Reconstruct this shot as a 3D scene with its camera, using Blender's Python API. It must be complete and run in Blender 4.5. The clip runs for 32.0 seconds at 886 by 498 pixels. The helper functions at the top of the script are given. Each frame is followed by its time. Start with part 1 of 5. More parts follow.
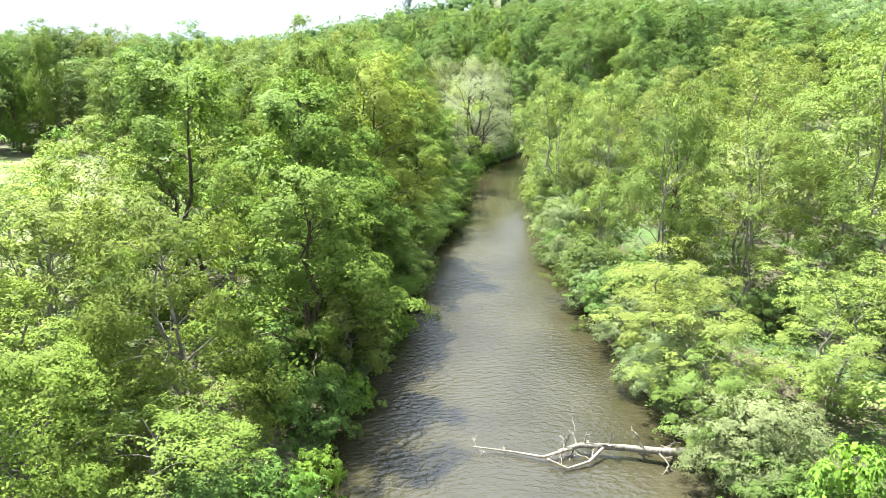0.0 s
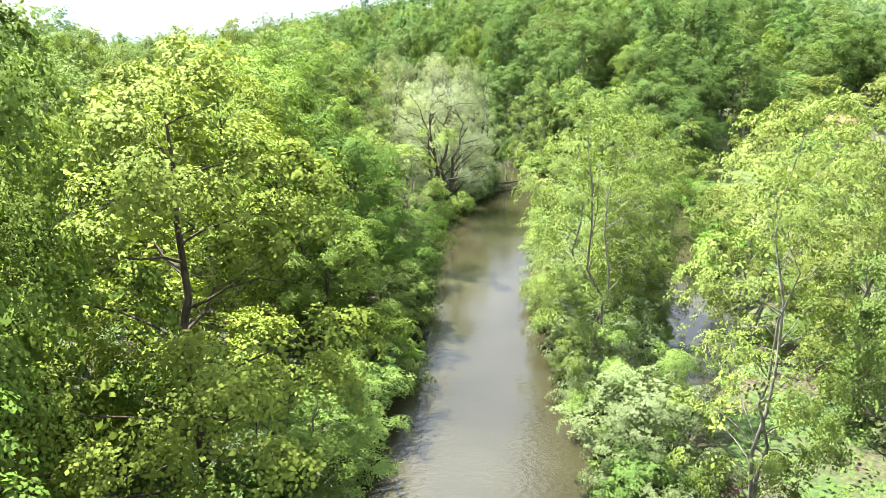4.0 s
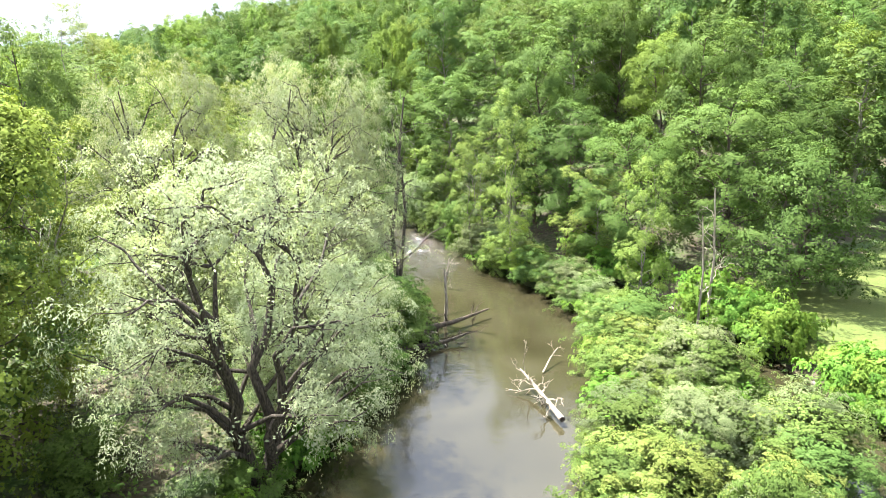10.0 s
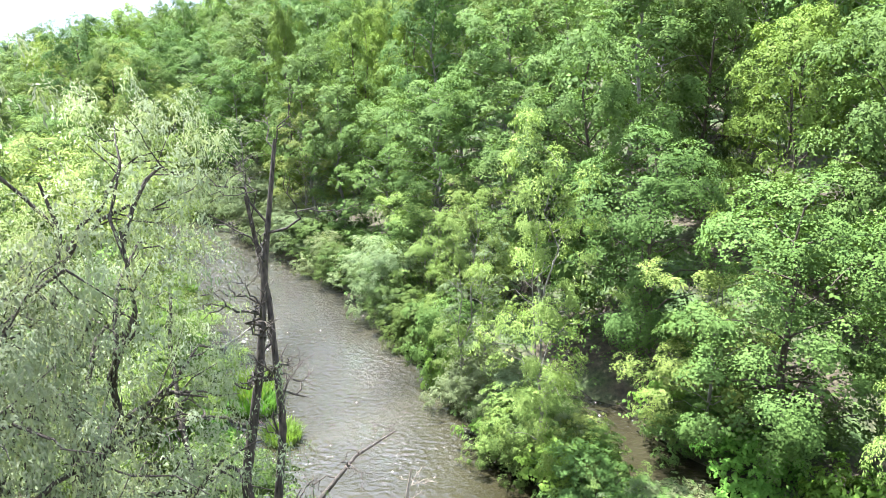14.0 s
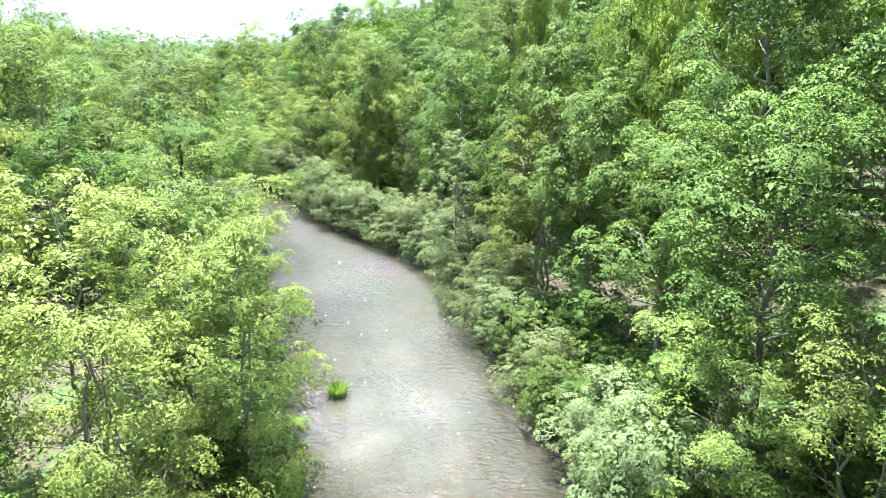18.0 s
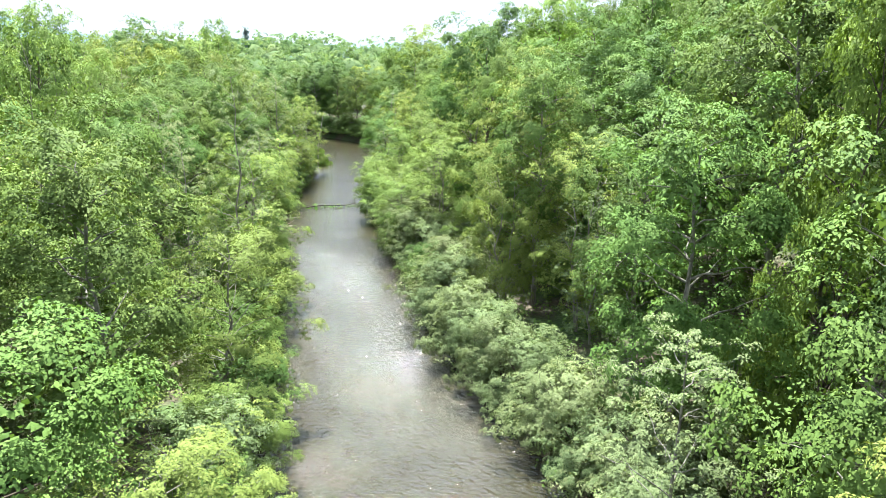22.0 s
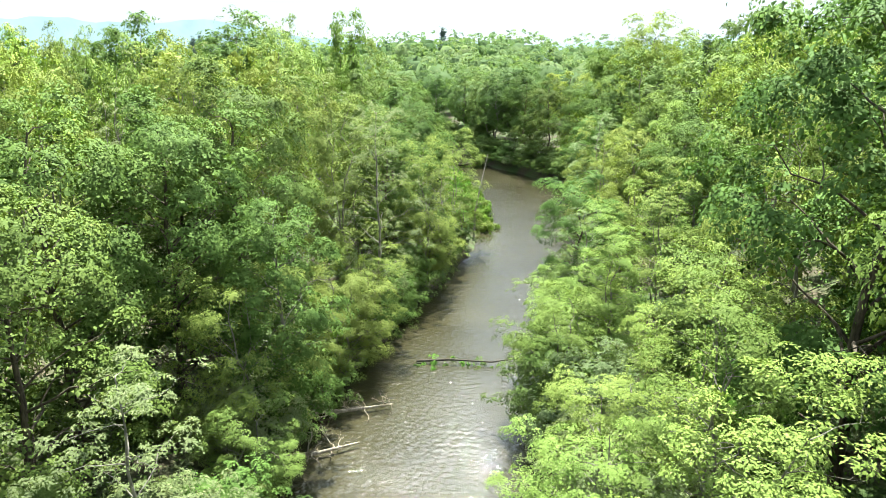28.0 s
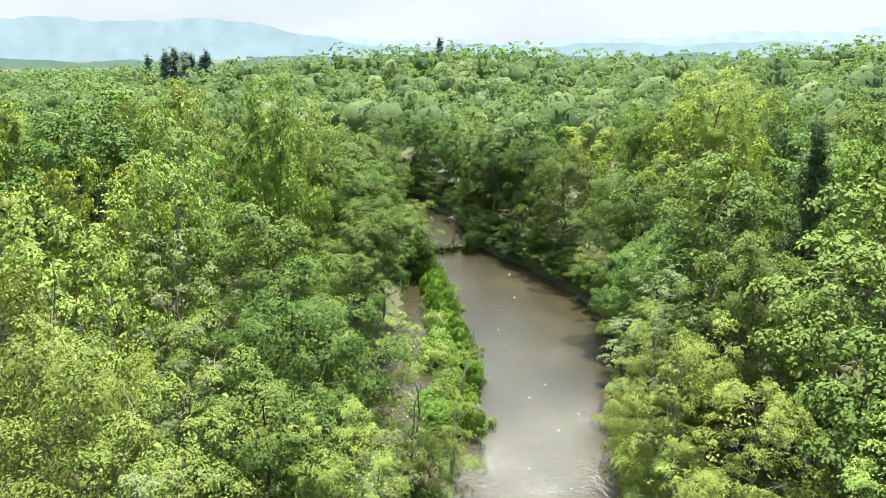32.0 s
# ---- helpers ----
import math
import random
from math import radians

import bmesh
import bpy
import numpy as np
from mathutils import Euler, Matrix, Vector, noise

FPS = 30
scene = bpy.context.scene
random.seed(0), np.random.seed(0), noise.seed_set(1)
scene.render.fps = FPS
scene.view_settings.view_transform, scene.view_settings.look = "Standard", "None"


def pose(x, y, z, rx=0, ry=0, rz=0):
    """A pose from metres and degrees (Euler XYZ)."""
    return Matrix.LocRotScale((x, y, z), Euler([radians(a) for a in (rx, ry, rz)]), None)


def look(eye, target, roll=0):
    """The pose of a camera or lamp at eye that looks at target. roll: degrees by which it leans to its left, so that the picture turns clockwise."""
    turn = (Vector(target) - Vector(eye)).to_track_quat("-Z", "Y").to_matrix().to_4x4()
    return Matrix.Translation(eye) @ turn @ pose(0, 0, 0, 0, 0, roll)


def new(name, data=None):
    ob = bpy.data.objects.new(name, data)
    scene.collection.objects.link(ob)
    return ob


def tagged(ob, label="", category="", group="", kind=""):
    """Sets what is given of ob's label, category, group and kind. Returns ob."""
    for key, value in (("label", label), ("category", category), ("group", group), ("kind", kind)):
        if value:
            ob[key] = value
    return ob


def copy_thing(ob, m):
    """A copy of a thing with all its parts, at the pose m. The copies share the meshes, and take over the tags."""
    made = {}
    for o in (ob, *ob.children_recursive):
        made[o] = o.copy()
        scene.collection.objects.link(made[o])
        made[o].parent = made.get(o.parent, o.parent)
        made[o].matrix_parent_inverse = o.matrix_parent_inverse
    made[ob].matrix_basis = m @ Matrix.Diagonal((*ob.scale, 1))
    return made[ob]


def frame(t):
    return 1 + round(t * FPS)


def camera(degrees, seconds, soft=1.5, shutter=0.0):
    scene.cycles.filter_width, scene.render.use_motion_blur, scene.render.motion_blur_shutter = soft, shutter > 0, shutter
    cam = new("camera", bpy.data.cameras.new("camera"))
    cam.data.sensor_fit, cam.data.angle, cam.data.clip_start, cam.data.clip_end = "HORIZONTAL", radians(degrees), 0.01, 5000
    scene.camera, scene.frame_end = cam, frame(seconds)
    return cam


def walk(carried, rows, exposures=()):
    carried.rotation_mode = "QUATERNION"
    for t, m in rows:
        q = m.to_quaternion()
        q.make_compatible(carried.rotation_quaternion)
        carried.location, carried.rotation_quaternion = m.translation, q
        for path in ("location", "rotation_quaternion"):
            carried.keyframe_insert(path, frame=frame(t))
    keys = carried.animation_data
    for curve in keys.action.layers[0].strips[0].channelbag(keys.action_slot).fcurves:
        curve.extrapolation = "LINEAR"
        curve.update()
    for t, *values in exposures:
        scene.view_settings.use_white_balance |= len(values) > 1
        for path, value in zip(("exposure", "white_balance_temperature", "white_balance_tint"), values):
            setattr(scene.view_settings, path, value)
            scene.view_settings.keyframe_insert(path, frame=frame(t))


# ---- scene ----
cam = camera(64.5, 32.0, soft=0.78)
PATH = [
    (0.0, (0.000, 0.000, 14.000), (0.000, 19.300, 8.756), 0.00),
    (0.5, (0.052, 3.679, 13.994), (0.052, 22.979, 8.751), 0.00),
    (1.0, (0.104, 7.408, 13.975), (0.208, 26.708, 8.732), -0.02),
    (1.5, (0.207, 11.112, 13.963), (0.417, 30.412, 8.719), 0.06),
    (2.0, (0.363, 14.773, 13.989), (0.817, 34.069, 8.747), 0.05),
    (2.5, (0.570, 18.471, 13.952), (1.233, 37.760, 8.711), 0.02),
    (3.0, (0.804, 22.175, 13.939), (1.711, 41.455, 8.701), 0.01),
    (3.5, (1.063, 25.904, 13.920), (2.005, 45.183, 8.682), -0.07),
    (5.5, (2.100, 40.820, 14.000), (3.144, 60.092, 8.756), 0.00),
    (6.0, (2.417, 44.384, 13.927), (3.426, 63.657, 8.684), -0.13),
    (6.5, (2.729, 47.860, 14.007), (4.053, 67.124, 8.797), -0.08),
    (7.0, (3.048, 51.455, 14.054), (4.615, 70.702, 8.845), -0.19),
    (7.5, (3.613, 55.005, 13.981), (5.529, 74.230, 8.810), -0.22),
    (8.0, (4.179, 58.587, 14.028), (6.338, 77.787, 8.860), -0.23),
    (8.5, (4.984, 62.004, 13.988), (7.248, 81.192, 8.821), -0.25),
    (9.0, (6.039, 65.440, 14.067), (8.302, 84.628, 8.901), -0.25),
    (9.5, (7.209, 68.717, 14.060), (9.474, 87.914, 8.927), -0.35),
    (10.0, (8.138, 72.128, 14.020), (10.368, 91.329, 8.886), -0.38),
    (10.5, (8.944, 75.545, 13.979), (11.208, 94.742, 8.847), -0.25),
    (11.0, (9.508, 79.094, 13.907), (11.773, 98.291, 8.774), -0.25),
    (11.5, (10.188, 82.486, 13.747), (12.453, 101.683, 8.614), -0.25),
    (12.0, (10.748, 85.948, 13.826), (13.013, 105.145, 8.694), -0.35),
    (12.5, (11.308, 89.411, 13.906), (13.538, 108.612, 8.772), -0.38),
    (13.0, (11.838, 92.331, 13.876), (14.069, 111.541, 8.776), -0.38),
    (13.5, (12.079, 94.484, 13.802), (14.275, 113.698, 8.702), -0.40),
    (15.5, (14.716, 101.948, 13.407), (14.642, 121.304, 8.374), 0.23),
    (16.0, (14.731, 104.505, 13.356), (14.027, 123.851, 8.334), 0.34),
    (16.5, (14.499, 107.107, 13.423), (12.229, 126.320, 8.353), 0.43),
    (17.0, (14.025, 109.810, 13.339), (10.138, 128.759, 8.255), 0.49),
    (17.5, (13.299, 112.439, 13.407), (8.534, 131.176, 8.285), 0.61),
    (18.0, (12.573, 115.068, 13.474), (7.238, 133.654, 8.366), 0.77),
    (18.5, (11.608, 117.863, 13.629), (5.614, 136.236, 8.481), 0.77),
    (19.0, (10.644, 120.690, 13.903), (4.030, 138.847, 8.751), 0.79),
    (19.5, (9.550, 123.404, 14.210), (2.360, 141.331, 9.022), 0.75),
    (20.0, (8.719, 126.376, 14.572), (0.957, 144.064, 9.385), 0.81),
    (20.5, (7.892, 129.435, 14.781), (-0.430, 146.858, 9.567), 0.68),
    (21.0, (7.190, 132.519, 15.110), (-1.743, 149.633, 9.883), 0.62),
    (21.5, (6.240, 135.585, 15.319), (-3.263, 152.385, 10.079), 0.58),
    (22.0, (5.157, 138.506, 15.441), (-4.938, 154.966, 10.232), 0.63),
    (22.5, (3.953, 141.465, 15.683), (-6.712, 157.552, 10.442), 0.60),
    (23.0, (2.499, 144.406, 15.806), (-8.784, 160.071, 10.582), 0.53),
    (23.5, (0.915, 147.234, 15.960), (-11.045, 162.391, 10.744), 0.52),
    (24.0, (-0.793, 150.068, 16.115), (-13.481, 164.621, 10.899), 0.47),
    (24.5, (-2.630, 152.790, 16.302), (-16.061, 166.657, 11.074), 0.41),
    (25.0, (-4.717, 155.493, 16.370), (-18.784, 168.718, 11.152), 0.44),
    (25.5, (-6.935, 158.084, 16.470), (-21.108, 171.180, 11.218), 0.45),
    (28.0, (-18.062, 170.604, 16.200), (-32.419, 183.503, 10.956), 0.00),
    (28.5, (-20.288, 173.064, 16.251), (-34.668, 185.937, 11.007), -0.03),
    (29.0, (-22.568, 175.536, 16.259), (-36.948, 188.409, 11.015), -0.03),
    (29.5, (-24.856, 178.014, 16.413), (-39.236, 190.887, 11.169), -0.03),
    (30.0, (-27.248, 180.509, 17.223), (-41.622, 193.376, 11.945), 0.07),
    (30.5, (-29.649, 183.050, 18.497), (-44.016, 195.911, 13.186), 0.07),
    (31.0, (-32.008, 185.630, 19.861), (-46.398, 198.465, 14.550), -0.05),
    (31.5, (-34.373, 188.216, 21.252), (-48.779, 201.018, 15.908), -0.18),
    (32.0, (-36.725, 190.752, 22.596), (-51.131, 203.554, 17.252), -0.28),
]
walk(cam, [(t, look(eye, target, roll)) for t, eye, target, roll in PATH],
     exposures=[(0, 2.2, 5950, 10), (9, 2.3, 6100, 13), (13, 2.38, 5450, 17), (17, 2.36, 5550, 14), (20, 2.26, 5600, 12), (24, 2.08, 5850, 7), (28, 2.04, 6000, 4), (30, 2.0, 6050, 5), (32, 1.68, 6200, 8)])

# ---- sky and sun: bright hazy summer afternoon, sun high and ahead of the last leg ----
SUN_TURN = radians(41.0)      # to the left of +y
SUN_UP = radians(62.0)
world = bpy.data.worlds.new("sky")
scene.world = world
world.use_nodes = True
wn, wl = world.node_tree.nodes, world.node_tree.links
wn.clear()
w_out = wn.new("ShaderNodeOutputWorld")
w_bg = wn.new("ShaderNodeBackground")
w_sky = wn.new("ShaderNodeTexSky")
w_sky.sky_type = "NISHITA"
w_sky.sun_disc = False
w_sky.sun_elevation = SUN_UP
w_sky.sun_rotation = -SUN_TURN
w_sky.air_density, w_sky.dust_density, w_sky.ozone_density = 1.0, 1.6, 1.0
w_co = wn.new("ShaderNodeTexCoord")
w_map = wn.new("ShaderNodeMapping")
w_map.inputs["Scale"].default_value = (1.0, 1.0, 2.6)
w_cl = wn.new("ShaderNodeTexNoise")
w_cl.inputs["Scale"].default_value = 2.6
w_cl.inputs["Detail"].default_value = 6.0
w_ramp = wn.new("ShaderNodeValToRGB")
w_ramp.color_ramp.elements[0].position, w_ramp.color_ramp.elements[1].position = 0.3, 0.62
w_ramp.color_ramp.elements[0].color = (0.6, 0.6, 0.6, 1)
w_mix = wn.new("ShaderNodeMix")
w_mix.data_type = "RGBA"
w_mix.inputs["B"].default_value = (9.6, 10.2, 11.0, 1)     # thin white cloud
wl.new(w_co.outputs["Generated"], w_map.inputs["Vector"])
wl.new(w_map.outputs["Vector"], w_cl.inputs["Vector"])
wl.new(w_cl.outputs["Fac"], w_ramp.inputs["Fac"])
wl.new(w_ramp.outputs["Color"], w_mix.inputs["Factor"])
wl.new(w_sky.outputs["Color"], w_mix.inputs["A"])
# the haze glows round the veiled sun
w_dot = wn.new("ShaderNodeVectorMath")
w_dot.operation = "DOT_PRODUCT"
w_dot.inputs[1].default_value = (-math.sin(SUN_TURN) * math.cos(SUN_UP), math.cos(SUN_TURN) * math.cos(SUN_UP), math.sin(SUN_UP))
wl.new(w_co.outputs["Generated"], w_dot.inputs[0])
w_halo = wn.new("ShaderNodeMapRange")
w_halo.interpolation_type = "SMOOTHERSTEP"
w_halo.inputs["From Min"].default_value, w_halo.inputs["From Max"].default_value = 0.45, 1.0
w_halo.inputs["To Min"].default_value, w_halo.inputs["To Max"].default_value = 1.0, 2.15
wl.new(w_dot.outputs["Value"], w_halo.inputs["Value"])
w_mul = wn.new("ShaderNodeVectorMath")
w_mul.operation = "SCALE"
wl.new(w_mix.outputs["Result"], w_mul.inputs[0])
wl.new(w_halo.outputs["Result"], w_mul.inputs["Scale"])
wl.new(w_mul.outputs["Vector"], w_bg.inputs["Color"])
w_bg.inputs["Strength"].default_value = 0.031
wl.new(w_bg.outputs["Background"], w_out.inputs["Surface"])

sun_data = bpy.data.lights.new("sun", "SUN")
sun_data.energy, sun_data.angle, sun_data.color = 5.4, radians(1.0), (1.0, 0.945, 0.78)
sun = new("sun", sun_data)
sun_dir = Vector((-math.sin(SUN_TURN) * math.cos(SUN_UP), math.cos(SUN_TURN) * math.cos(SUN_UP), math.sin(SUN_UP)))
sun.matrix_world = look(sun_dir * 60 + Vector((0, 100, 0)), (0, 100, 0))


# ---- materials ----
def nodes_of(name):
    m = bpy.data.materials.new(name)
    m.use_nodes = True
    n, l = m.node_tree.nodes, m.node_tree.links
    n.clear()
    return m, n, l, n.new("ShaderNodeOutputMaterial")


def ramp(n, l, fac, stops):
    r = n.new("ShaderNodeValToRGB")
    el = r.color_ramp.elements
    while len(el) < len(stops):
        el.new(0.5)
    for e, (p, c) in zip(el, stops):
        e.position, e.color = p, (*c, 1)
    l.new(fac, r.inputs["Fac"])
    return r.outputs["Color"]


def math_node(n, l, op, a, b):
    m = n.new("ShaderNodeMath")
    m.operation = op
    for i, v in enumerate((a, b)):
        if isinstance(v, (int, float)):
            m.inputs[i].default_value = v
        else:
            l.new(v, m.inputs[i])
    return m.outputs[0]


def mix_rgb(n, l, fac, a, b, how="MIX"):
    m = n.new("ShaderNodeMix")
    m.data_type, m.blend_type = "RGBA", how
    for key, v in (("Factor", fac), ("A", a), ("B", b)):
        if isinstance(v, (int, float)):
            m.inputs[key].default_value = v
        elif isinstance(v, tuple):
            m.inputs[key].default_value = (*v, 1)
        else:
            l.new(v, m.inputs[key])
    return m.outputs["Result"]


def leaf_material(name, dark, mid, light, tip=None, glow=0.19, rough=0.6, patch=0.9, speckle=0.22, gloss=0.05):
    """Leaves: colour drifts from leaf to leaf and from tree to tree; light shines through the blades."""
    m, n, l, out = nodes_of(name)
    geo, info = n.new("ShaderNodeNewGeometry"), n.new("ShaderNodeObjectInfo")
    co = n.new("ShaderNodeTexCoord")
    big = n.new("ShaderNodeTexNoise")
    big.inputs["Scale"].default_value = patch
    big.inputs["Detail"].default_value = 2.0
    l.new(co.outputs["Object"], big.inputs["Vector"])
    a = math_node(n, l, "MULTIPLY", geo.outputs["Random Per Island"], speckle)
    b = math_node(n, l, "MULTIPLY", big.outputs["Fac"], 1.0 - speckle)
    f = math_node(n, l, "ADD", a, b)
    col = ramp(n, l, f, [(0.2, dark), (0.52, mid), (0.92, light)])
    if tip:
        pick = math_node(n, l, "GREATER_THAN", geo.outputs["Random Per Island"], 0.9)
        col = mix_rgb(n, l, math_node(n, l, "MULTIPLY", pick, 0.4), col, tip)
    hsv = n.new("ShaderNodeHueSaturation")
    l.new(col, hsv.inputs["Color"])
    l.new(math_node(n, l, "ADD", math_node(n, l, "MULTIPLY", info.outputs["Random"], 0.034), 0.482), hsv.inputs["Hue"])
    l.new(math_node(n, l, "ADD", math_node(n, l, "MULTIPLY", math_node(n, l, "FRACT", math_node(n, l, "MULTIPLY", info.outputs["Random"], 7.31), 0.0), 0.36), 0.83), hsv.inputs["Value"])
    p = n.new("ShaderNodeBsdfPrincipled")
    l.new(hsv.outputs["Color"], p.inputs["Base Color"])
    p.inputs["Roughness"].default_value = rough
    p.inputs["Specular IOR Level"].default_value = gloss
    t = n.new("ShaderNodeBsdfTranslucent")
    warm = mix_rgb(n, l, 1.0, hsv.outputs["Color"], (1.3, 1.34, 0.72), "MULTIPLY")
    l.new(warm, t.inputs["Color"])
    mx = n.new("ShaderNodeMixShader")
    mx.inputs["Fac"].default_value = glow
    l.new(p.outputs["BSDF"], mx.inputs[1])
    l.new(t.outputs["BSDF"], mx.inputs[2])
    l.new(mx.outputs["Shader"], out.inputs["Surface"])
    return m


def bark_material(name, a, b, scale=6.0, bump=0.6):
    m, n, l, out = nodes_of(name)
    co = n.new("ShaderNodeTexCoord")
    mp = n.new("ShaderNodeMapping")
    mp.inputs["Scale"].default_value = (scale, scale, scale * 0.22)
    l.new(co.outputs["Object"], mp.inputs["Vector"])
    ns = n.new("ShaderNodeTexNoise")
    ns.inputs["Scale"].default_value = 2.0
    ns.inputs["Detail"].default_value = 6.0
    l.new(mp.outputs["Vector"], ns.inputs["Vector"])
    p = n.new("ShaderNodeBsdfPrincipled")
    l.new(ramp(n, l, ns.outputs["Fac"], [(0.35, a), (0.65, b)]), p.inputs["Base Color"])
    p.inputs["Roughness"].default_value = 0.9
    bp = n.new("ShaderNodeBump")
    bp.inputs["Strength"].default_value = bump
    bp.inputs["Distance"].default_value = 0.05
    l.new(ns.outputs["Fac"], bp.inputs["Height"])
    l.new(bp.outputs["Normal"], p.inputs["Normal"])
    l.new(p.outputs["BSDF"], out.inputs["Surface"])
    return m


LEAF = {
    "maple": leaf_material("maple_leaf", (0.078, 0.127, 0.021), (0.127, 0.192, 0.034), (0.196, 0.265, 0.051)),
    "lime": leaf_material("ash_leaf", (0.11, 0.157, 0.034), (0.164, 0.222, 0.051), (0.225, 0.283, 0.076), (0.283, 0.322, 0.12)),
    "gold": leaf_material("young_maple_leaf", (0.11, 0.165, 0.027), (0.17, 0.24, 0.041), (0.235, 0.301, 0.061)),
    "forest": leaf_material("forest_leaf", (0.053, 0.095, 0.023), (0.099, 0.157, 0.037), (0.158, 0.222, 0.059)),
    "grey": leaf_material("dogwood_leaf", (0.12, 0.16, 0.068), (0.166, 0.21, 0.095), (0.213, 0.25, 0.123), (0.291, 0.32, 0.18), 0.3),
    "silver": leaf_material("willow_leaf", (0.212, 0.256, 0.149), (0.272, 0.317, 0.194), (0.326, 0.366, 0.239), (0.38, 0.414, 0.298), 0.34, 0.55),
    "herb": leaf_material("bank_herb_leaf", (0.087, 0.165, 0.026), (0.15, 0.265, 0.043), (0.233, 0.35, 0.069), None, 0.3),
    "conifer": leaf_material("conifer_needle", (0.044, 0.075, 0.031), (0.073, 0.115, 0.048), (0.116, 0.155, 0.075), None, 0.15),
    # needles paled and blued: distance haze is painted into the pines' colour
    "pine": leaf_material("hazed_pine_needle", (0.126, 0.185, 0.163), (0.16, 0.225, 0.206), (0.194, 0.26, 0.244), None, 0.3),
    # bluer than the near leaves, with distance haze mixed into the colour
    "far": leaf_material("hazed_far_leaf", (0.031, 0.07, 0.026), (0.106, 0.17, 0.07), (0.222, 0.275, 0.126), None, 0.4, 0.75, 0.11, 0.3, 0.06),
}
BARK = {
    "brown": bark_material("brown_bark", (0.035, 0.026, 0.018), (0.11, 0.085, 0.06)),
    "willow": bark_material("willow_bark", (0.018, 0.014, 0.011), (0.1, 0.08, 0.062), 8.0, 1.0),
    "pale": bark_material("grey_bark", (0.11, 0.1, 0.085), (0.26, 0.24, 0.2)),
    "bleached": bark_material("bleached_dead_wood", (0.16, 0.13, 0.1), (0.42, 0.37, 0.3)),
}


def earth_material():
    """Forest floor, bank mud and the river's bed by height and noise."""
    m, n, l, out = nodes_of("earth")
    geo = n.new("ShaderNodeNewGeometry")
    ns = n.new("ShaderNodeTexNoise")
    ns.inputs["Scale"].default_value = 0.35
    ns.inputs["Detail"].default_value = 8.0
    l.new(geo.outputs["Position"], ns.inputs["Vector"])
    fine = n.new("ShaderNodeTexNoise")
    fine.inputs["Scale"].default_value = 5.0
    fine.inputs["Detail"].default_value = 6.0
    l.new(geo.outputs["Position"], fine.inputs["Vector"])
    litter = ramp(n, l, fine.outputs["Fac"], [(0.3, (0.035, 0.03, 0.018)), (0.55, (0.075, 0.06, 0.035)), (0.75, (0.12, 0.1, 0.06))])
    moss = ramp(n, l, fine.outputs["Fac"], [(0.3, (0.03, 0.06, 0.012)), (0.7, (0.08, 0.13, 0.03))])
    p = n.new("ShaderNodeBsdfPrincipled")
    l.new(mix_rgb(n, l, ramp(n, l, ns.outputs["Fac"], [(0.42, (0, 0, 0)), (0.6, (1, 1, 1))]), litter, moss), p.inputs["Base Color"])
    p.inputs["Roughness"].default_value = 0.95
    bp = n.new("ShaderNodeBump")
    bp.inputs["Strength"].default_value = 0.7
    bp.inputs["Distance"].default_value = 0.12
    l.new(fine.outputs["Fac"], bp.inputs["Height"])
    l.new(bp.outputs["Normal"], p.inputs["Normal"])
    l.new(p.outputs["BSDF"], out.inputs["Surface"])
    return m


def grass_material(name, a, b, c):
    m, n, l, out = nodes_of(name)
    geo = n.new("ShaderNodeNewGeometry")
    big = n.new("ShaderNodeTexNoise")
    big.inputs["Scale"].default_value = 0.16
    big.inputs["Detail"].default_value = 5.0
    l.new(geo.outputs["Position"], big.inputs["Vector"])
    fine = n.new("ShaderNodeTexNoise")
    fine.inputs["Scale"].default_value = 9.0
    fine.inputs["Detail"].default_value = 5.0
    l.new(geo.outputs["Position"], fine.inputs["Vector"])
    f = math_node(n, l, "ADD", math_node(n, l, "MULTIPLY", big.outputs["Fac"], 0.7), math_node(n, l, "MULTIPLY", fine.outputs["Fac"], 0.3))
    p = n.new("ShaderNodeBsdfPrincipled")
    l.new(ramp(n, l, f, [(0.35, a), (0.5, b), (0.65, c)]), p.inputs["Base Color"])
    p.inputs["Roughness"].default_value = 0.9
    bp = n.new("ShaderNodeBump")
    bp.inputs["Strength"].default_value = 0.5
    bp.inputs["Distance"].default_value = 0.06
    l.new(fine.outputs["Fac"], bp.inputs["Height"])
    l.new(bp.outputs["Normal"], p.inputs["Normal"])
    l.new(p.outputs["BSDF"], out.inputs["Surface"])
    return m


